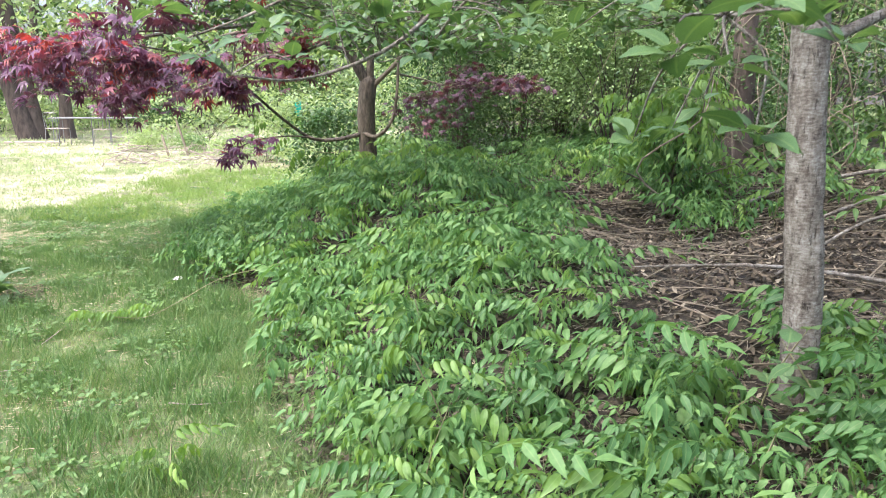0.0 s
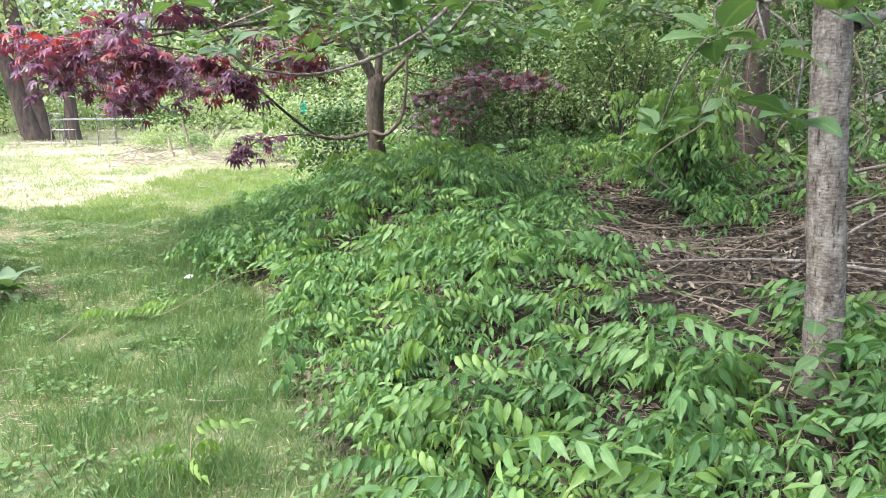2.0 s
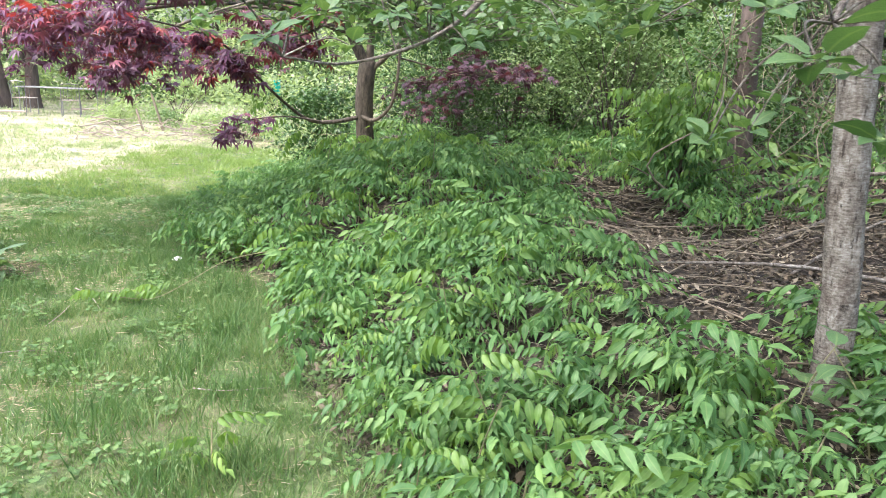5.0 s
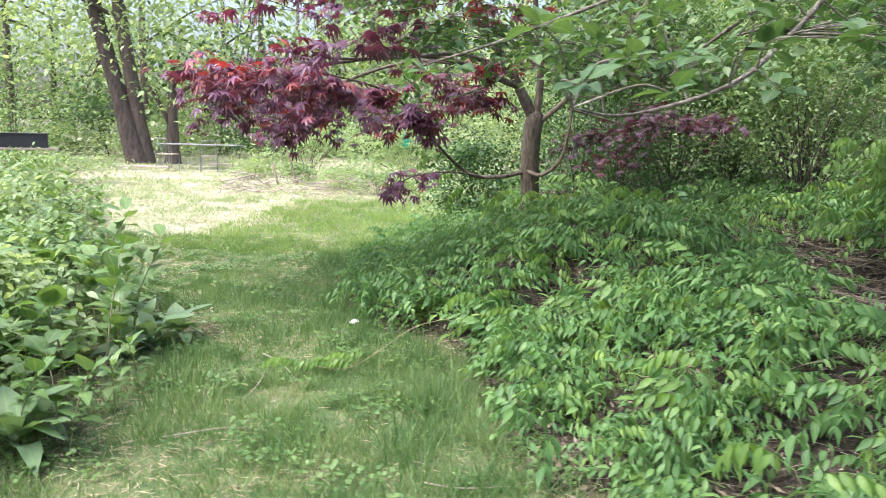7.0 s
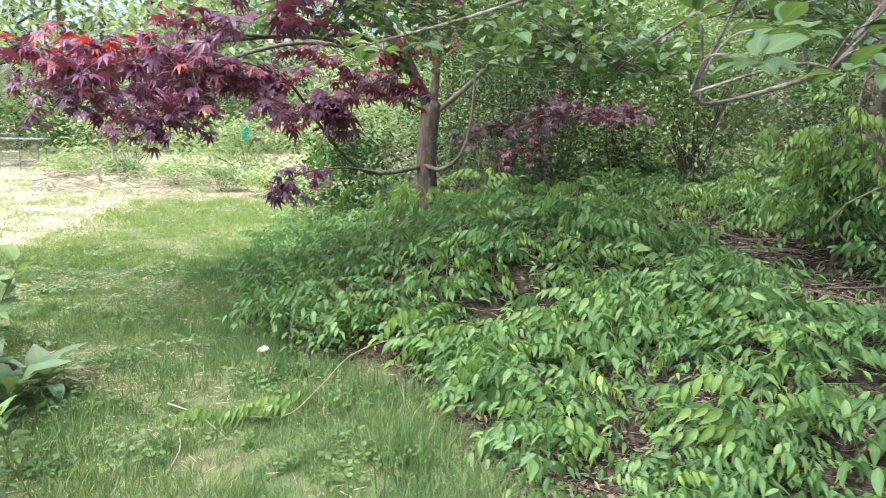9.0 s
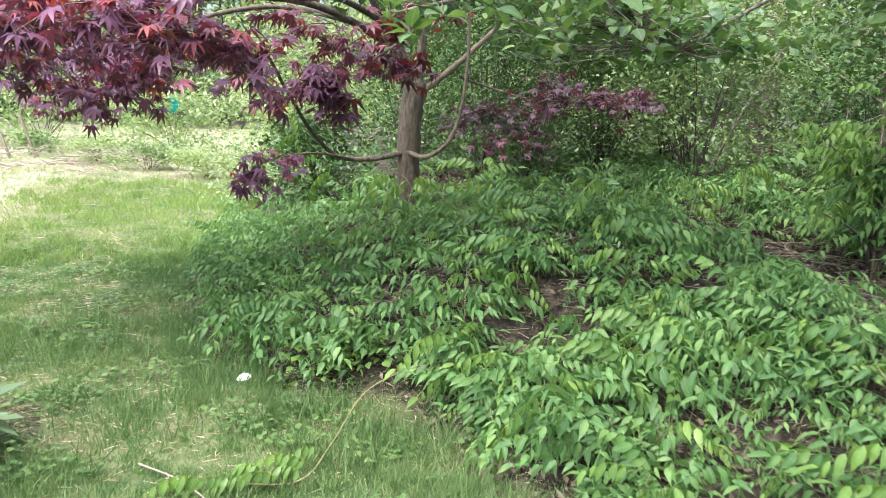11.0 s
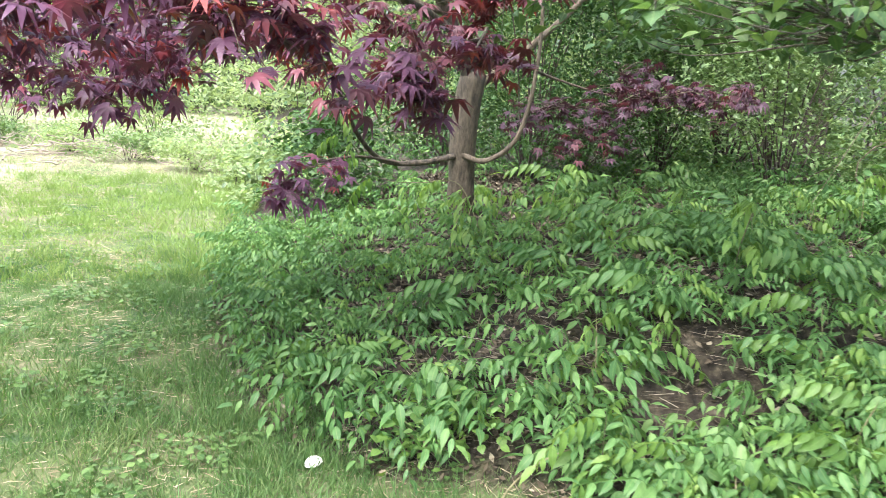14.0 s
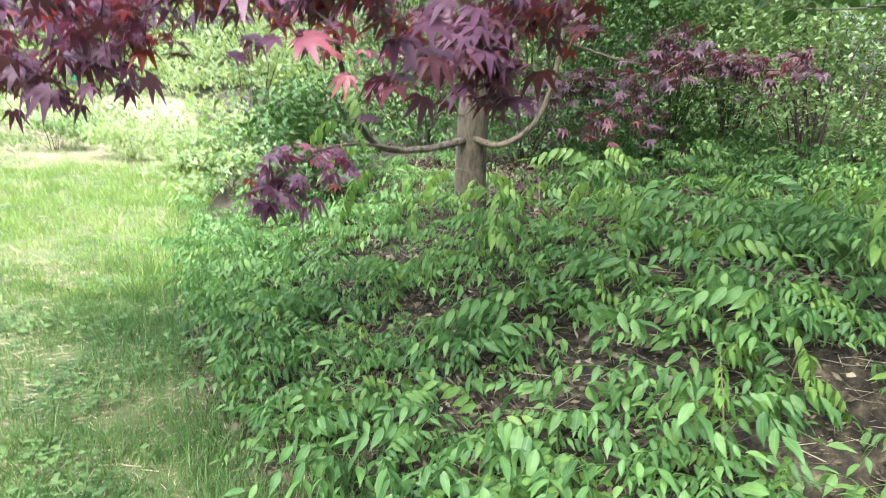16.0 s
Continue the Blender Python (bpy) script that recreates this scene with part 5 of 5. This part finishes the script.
sprout = [seedling("vine_sprout", "small pale drooping sprout standing in the lawn", "plant", "", PINNATE_Y, 5, 0.16, 390, pitch=(-10, 30), size=(0.45, 0.65))]
spread(sprout, [(-0.93, 2.33)], r, (1.0, 1.0))
rounds = [seedling("round_leaved_vine", "thin vine with dark rounded leaves beside the grey tree", "vine", "vines by the grey tree", [ORCHARD_LEAVES[1]], 9, 0.42, 395 + i, pitch=(-20, 30), size=(0.07, 0.11), lean=0.18) for i in range(2)]
spread(rounds, [(1.08, 2.42), (1.5, 2.35), (1.25, 2.2)], r, (0.85, 1.1))
docks = [seedling("dock_plant", "broad-leaved dock with long pale leaves at the lawn's edge", "weed", "docks of the bed", DOCK_LEAVES, 9, 0.12, 340 + i, pitch=(12, 55), size=(0.22, 0.38), lean=0.03) for i in range(2)]
spread(docks, [(-3.0, 4.5), (-2.88, 3.1), (-3.2, 4.7), (-2.95, 4.75), (-3.3, 5.05), (-2.92, 3.35), (-3.15, 4.45), (-3.5, 5.1)], r, (0.6, 0.85))
for i, (px, py, w, h) in enumerate([(-4.8, 5.3, 0.8, 0.75), (-6.2, 7.0, 0.9, 0.85), (-7.2, 9.0, 1.0, 0.8), (-9.2, 12.0, 1.2, 0.75), (-3.8, 4.2, 0.5, 0.6), (-5.0, 6.5, 0.4, 0.55), (-3.6, 3.2, 0.5, 0.5), (-10.3, 15.0, 1.4, 0.7), (-7.5, 6.5, 1.3, 0.95), (-16.5, 22.5, 2.0, 3.4), (-10, 9.5, 1.6, 0.85), (-11.5, 12.5, 1.6, 0.75), (-17.5, 18, 2.4, 4.4)]):
    bush("bush", px, py, w, h, 2000, 0.07 + 0.01 * h, (M_WEED, M_FAR_LIT, M_BUSH_PALE)[i % 3], "rambling sunlit bush in the weedy bed", seed=120 + i, clumps=16, low=0.05)


# ---------------------------------------------------------------- lying wood
def stick(name, pts, r0, r1, mat, label, group, sides=6):
    v, f, a = tube(pts, r0, r1, sides, 4, 0.12)
    return tagged(new(name, mesh_of(name, v, f, mat, True, a)), label, "stick", group)


r = random.Random(41)
for j in range(200):
    px, py = r.uniform(0.5, 2.8), r.uniform(2.7, 6.0)
    a, ln = r.uniform(-0.9, 0.9) + (3.14 if r.random() < 0.5 else 0), r.uniform(0.2, 0.8)
    ex, ey = px + math.cos(a) * ln, py + math.sin(a) * ln
    z = r.uniform(0.01, 0.05)
    stick("stick", [(px, py, lie1(px, py) + z), ((px + ex) / 2 + r.gauss(0, 0.03), (py + ey) / 2, lie1((px + ex) / 2, (py + ey) / 2) + z + 0.02), (ex, ey, lie1(ex, ey) + z)], r.uniform(0.002, 0.0052), 0.0015, M_TWIG, "thin brown dead stick lying on the bank", "sticks on the bank")
for j in range(150):
    px, py = r.uniform(-7.0, -2.0), r.gauss(15.8, 0.55)
    a, ln = r.uniform(-1.5, 1.5), r.uniform(0.25, 1.0)
    z = 0.02 + r.uniform(0.0, 0.32) * math.exp(-((py - 15.8) / 0.6) ** 2)
    pts = [(px + math.cos(a) * ln * t + r.gauss(0, 0.05), py + math.sin(a) * ln * t + r.gauss(0, 0.05), max(0.015, z + r.gauss(0, 0.05) + 0.1 * t * r.uniform(-1, 1))) for t in (0, 0.35, 0.7, 1)]
    stick("stick", pts, r.uniform(0.007, 0.016), 0.004, M_TWIG_PALE, "bleached dead stick in the brush pile", "sticks of the brush pile", 5)
for pts in (((-2.32, 4.5, 0.03), (-2.15, 4.3, 0.05), (-1.98, 4.05, 0.03)), ((-2.2, 4.15, 0.03), (-2.16, 3.95, 0.045), (-2.18, 3.75, 0.02)), ((-2.35, 3.3, 0.03), (-2.1, 3.42, 0.04), (-1.85, 3.45, 0.02)), ((-1.2, 3.05, 0.03), (-1.05, 3.0, 0.045), (-0.85, 3.08, 0.03))):
    stick("twig", pts, 0.0035, 0.0015, M_TWIG_PALE, "pale dry twig lying on the lawn", "twigs on the lawn", 5)

# the long runner on the lawn
runner = thing("vine_runner", -1.5, 4.5, 0.0, "long arching vine shoot lying across the lawn", "vine")
pts = [Vector(q) - Vector((-1.5, 4.5, 0)) for q in ((-0.9, 4.95, 0.22), (-1.2, 4.92, 0.2), (-1.46, 4.74, 0.17), (-1.63, 4.44, 0.1), (-1.76, 4.24, 0.06), (-1.95, 4.24, 0.06), (-2.12, 4.28, 0.05))]
v, f, a = thin(pts, 0.0038, 0.002, 8)
part("stem", mesh_of("stem", v, f, M_STEM, True, a), runner)
path = smooth_path(pts, 8)
for i in range(9):
    part("leaf", PINNATE_Y[i % 3], runner, m=aim(path[min(len(path) - 1, int(len(path) * (0.55 + 0.05 * i)))], r.uniform(120, 240), r.uniform(0, 15), r.uniform(-20, 20), r.uniform(0.45, 0.65)))

for i, (px, py) in enumerate([(-2.6, 14.2), (-3.6, 15.2), (-4.6, 16.4), (-6.0, 17.6), (-2.2, 15.6), (-5.2, 18.4), (-7.4, 18.6), (-3.0, 17.0), (-1.7, 11.0), (-1.2, 12.4), (-2.1, 12.8)]):
    bush("bush", px, py, 0.6, 0.5, 1300, 0.06, (M_FAR_LIT, M_BUSH_PALE)[i % 2], "low sunlit weeds growing round the brush pile", "weeds", "weeds round the brush pile", seed=160 + i, clumps=9)

# the white scrap
def petal():
    bm = bmesh.new()
    bmesh.ops.create_icosphere(bm, subdivisions=2, radius=0.034)
    for w in bm.verts:
        w.co = Vector((w.co.x * 1.1, w.co.y * 0.8, w.co.z * 0.35)) * (1 + 0.25 * noise.noise(w.co * 40))
    me = bpy.data.meshes.new("white_scrap"); bm.to_mesh(me); bm.free()
    me.materials.append(M_WHITE)
    return me


tagged(new("white_scrap", petal()), "small crumpled white scrap lying in the grass", "litter").matrix_basis = pose(-1.96, 5.34, lie1(-1.96, 5.34) + 0.035, 8, -12, 30)


# ---------------------------------------------------------------- at the lawn's far end
def rod(points, r0, mat, name, parent, label="", sides=6):
    v, f, a = tube(points, r0, r0, sides, 3)
    return part(name, mesh_of(name, v, f, mat, True, a), parent, label)


def slab(name, sx, sy, sz, mat, parent, m, bevel=0.008, label=""):
    bm = bmesh.new()
    bmesh.ops.create_cube(bm, size=1.0)
    for w in bm.verts:
        w.co = Vector((w.co.x * sx, w.co.y * sy, w.co.z * sz))
    bmesh.ops.bevel(bm, geom=bm.edges[:], offset=min(bevel, sz * 0.4), segments=1, affect="EDGES")
    me = bpy.data.meshes.new(name); bm.to_mesh(me); bm.free()
    me.materials.append(mat)
    return part(name, me, parent, label, m)


def garden_chair(px, py, turn):
    c = thing("garden_chair", px, py, lie1(px, py), "thin grey metal garden chair with a pale slatted seat", "chair", "chairs at the lawn's end", turn)
    for sx in (-0.22, 0.22):
        rod([(sx, -0.2, 0), (sx, -0.2, 0.2), (sx, -0.19, 0.44)], 0.012, M_METAL, "leg", c)
        rod([(sx, 0.24, 0), (sx, 0.2, 0.44), (sx, 0.26, 0.86)], 0.012, M_METAL, "leg", c)
    for j in range(5):
        slab("slat", 0.46, 0.075, 0.018, M_WOOD, c, pose(0, -0.17 + 0.085 * j, 0.45))
    rod([(-0.22, 0.26, 0.86), (0, 0.28, 0.88), (0.22, 0.26, 0.86)], 0.012, M_METAL, "top_rail", c)
    for j in range(4):
        rod([(-0.15 + 0.1 * j, 0.21, 0.46), (-0.15 + 0.1 * j, 0.24, 0.66), (-0.15 + 0.1 * j, 0.27, 0.87)], 0.006, M_METAL, "back_bar", c)
    return c


garden_chair(-9.35, 20.6, 200)
garden_chair(-10.45, 20.4, 165)
table = thing("garden_table", -10.0, 21.6, lie1(-10.0, 21.6), "long thin grey metal table behind the garden chairs", "table")
slab("tabletop", 2.3, 0.7, 0.03, M_METAL, table, pose(0, 0, 0.72))
for sx in (-1.05, 1.05):
    for sy in (-0.28, 0.28):
        rod([(sx, sy, 0), (sx, sy, 0.4), (sx, sy, 0.71)], 0.014, M_METAL, "leg", table)
for px, py, ln, turn in ((-11.3, 20.6, 1.5, 8), (-9.6, 22.4, 1.1, -4)):
    o = thing("plank", px, py, lie1(px, py) + 0.09, "pale weathered plank lying in the grass", "plank", "planks by the trees", turn)
    slab("board", ln, 0.16, 0.05, M_WOOD, o, pose(0, 0, 0))

stand = thing("potting_bench", -13.75, 18.7, lie1(-13.75, 18.7), "low weathered wooden potting bench among weeds", "bench")
slab("bench_top", 2.0, 0.6, 0.05, M_WOOD, stand, pose(0, 0, 0.58, 0, 0, 34))
for sx, sy in ((-0.85, -0.2), (0.85, -0.2), (-0.85, 0.2), (0.85, 0.2)):
    rod([(sx * 0.83 - sy * 0.56, sx * 0.56 + sy * 0.83, 0), (sx * 0.83 - sy * 0.56, sx * 0.56 + sy * 0.83, 0.3), (sx * 0.83 - sy * 0.56, sx * 0.56 + sy * 0.83, 0.57)], 0.035, M_WOOD, "leg", stand)
trough = thing("planter_box", -13.7, 18.75, lie1(-13.75, 18.7) + 0.605, "black plastic planter trough on the potting bench", "planter", turn=34)
for sy in (-0.2, 0.2):
    slab("side_panel", 1.4, 0.03, 0.38, M_BLACK, trough, pose(0, sy, 0.19))
for sx in (-0.685, 0.685):
    slab("end_panel", 0.03, 0.37, 0.38, M_BLACK, trough, pose(sx, 0, 0.19))
slab("base", 1.34, 0.37, 0.03, M_BLACK, trough, pose(0, 0, 0.02))
slab("rim", 1.46, 0.05, 0.03, M_BLACK, trough, pose(0, -0.23, 0.365))

for px, py, e in ((-5.75, 16.9, (-0.25, 0.0, 0.85)), (-6.1, 16.7, (-0.2, 0.1, 0.5))):
    s = stick("stake", [(px, py, lie1(px, py) - 0.05), (px + e[0] * 0.5, py, e[2] * 0.5), (px + e[0], py + e[1], e[2])], 0.03, 0.025, M_TWIG, "leaning dark wooden stake beside the brush pile", "stakes by the brush pile")
tag = thing("plant_marker", -3.45, 18.0, lie1(-3.45, 18.0), "teal plastic plant marker on a thin stake", "marker")
rod([(0, 0, -0.05), (0, 0, 0.5), (0, 0, 0.95)], 0.012, M_WOOD, "stake", tag)
slab("tag", 0.16, 0.03, 0.34, M_TEAL, tag, pose(0, 0, 1.05), 0.012)


# ---------------------------------------------------------------- dead vines hanging in the wood's edge
r = random.Random(71)
for j in range(34):
    px, py = r.uniform(1.7, 3.6), r.uniform(5.0, 7.0)
    z = lie1(px, py)
    top_z = z + r.uniform(0.7, 2.2)
    ex, ey = px + r.gauss(0, 0.5), py + r.gauss(0, 0.4)
    stick("dead_vine", [(px, py, z - 0.02), (px + r.gauss(0, 0.3), py + r.gauss(0, 0.3), z + (top_z - z) * 0.4), (px + r.gauss(0, 0.3), py + r.gauss(0, 0.3), z + (top_z - z) * 0.75), ((px + ex) / 2 + r.gauss(0, 0.25), (py + ey) / 2, top_z), (ex, ey, z + (top_z - z) * r.uniform(0.0, 0.7))], r.uniform(0.003, 0.008), 0.002, M_TWIG, "bare brown dead vine looping at the wood's edge", "dead vines in the wood", 5)
for j, (px, py, ln, a, rad) in enumerate([(1.6, 4.9, 1.4, 0.25, 0.022), (1.9, 4.3, 1.6, 0.1, 0.018), (2.1, 5.3, 1.8, -0.15, 0.03), (1.7, 3.7, 1.3, 0.35, 0.016), (2.4, 3.3, 1.5, 2.9, 0.02), (2.0, 2.9, 1.2, 0.05, 0.018)]):
    ex, ey = px + math.cos(a) * ln, py + math.sin(a) * ln
    stick("fallen_branch", [(px, py, lie1(px, py) + 0.02), ((px + ex) / 2, (py + ey) / 2 + 0.06, lie1((px + ex) / 2, (py + ey) / 2) + 0.12), (ex, ey, lie1(ex, ey) + 0.08)], rad * 0.65, rad * 0.3, M_BARK_GREY, "fallen grey branch lying on the brush", "fallen branches", 7)
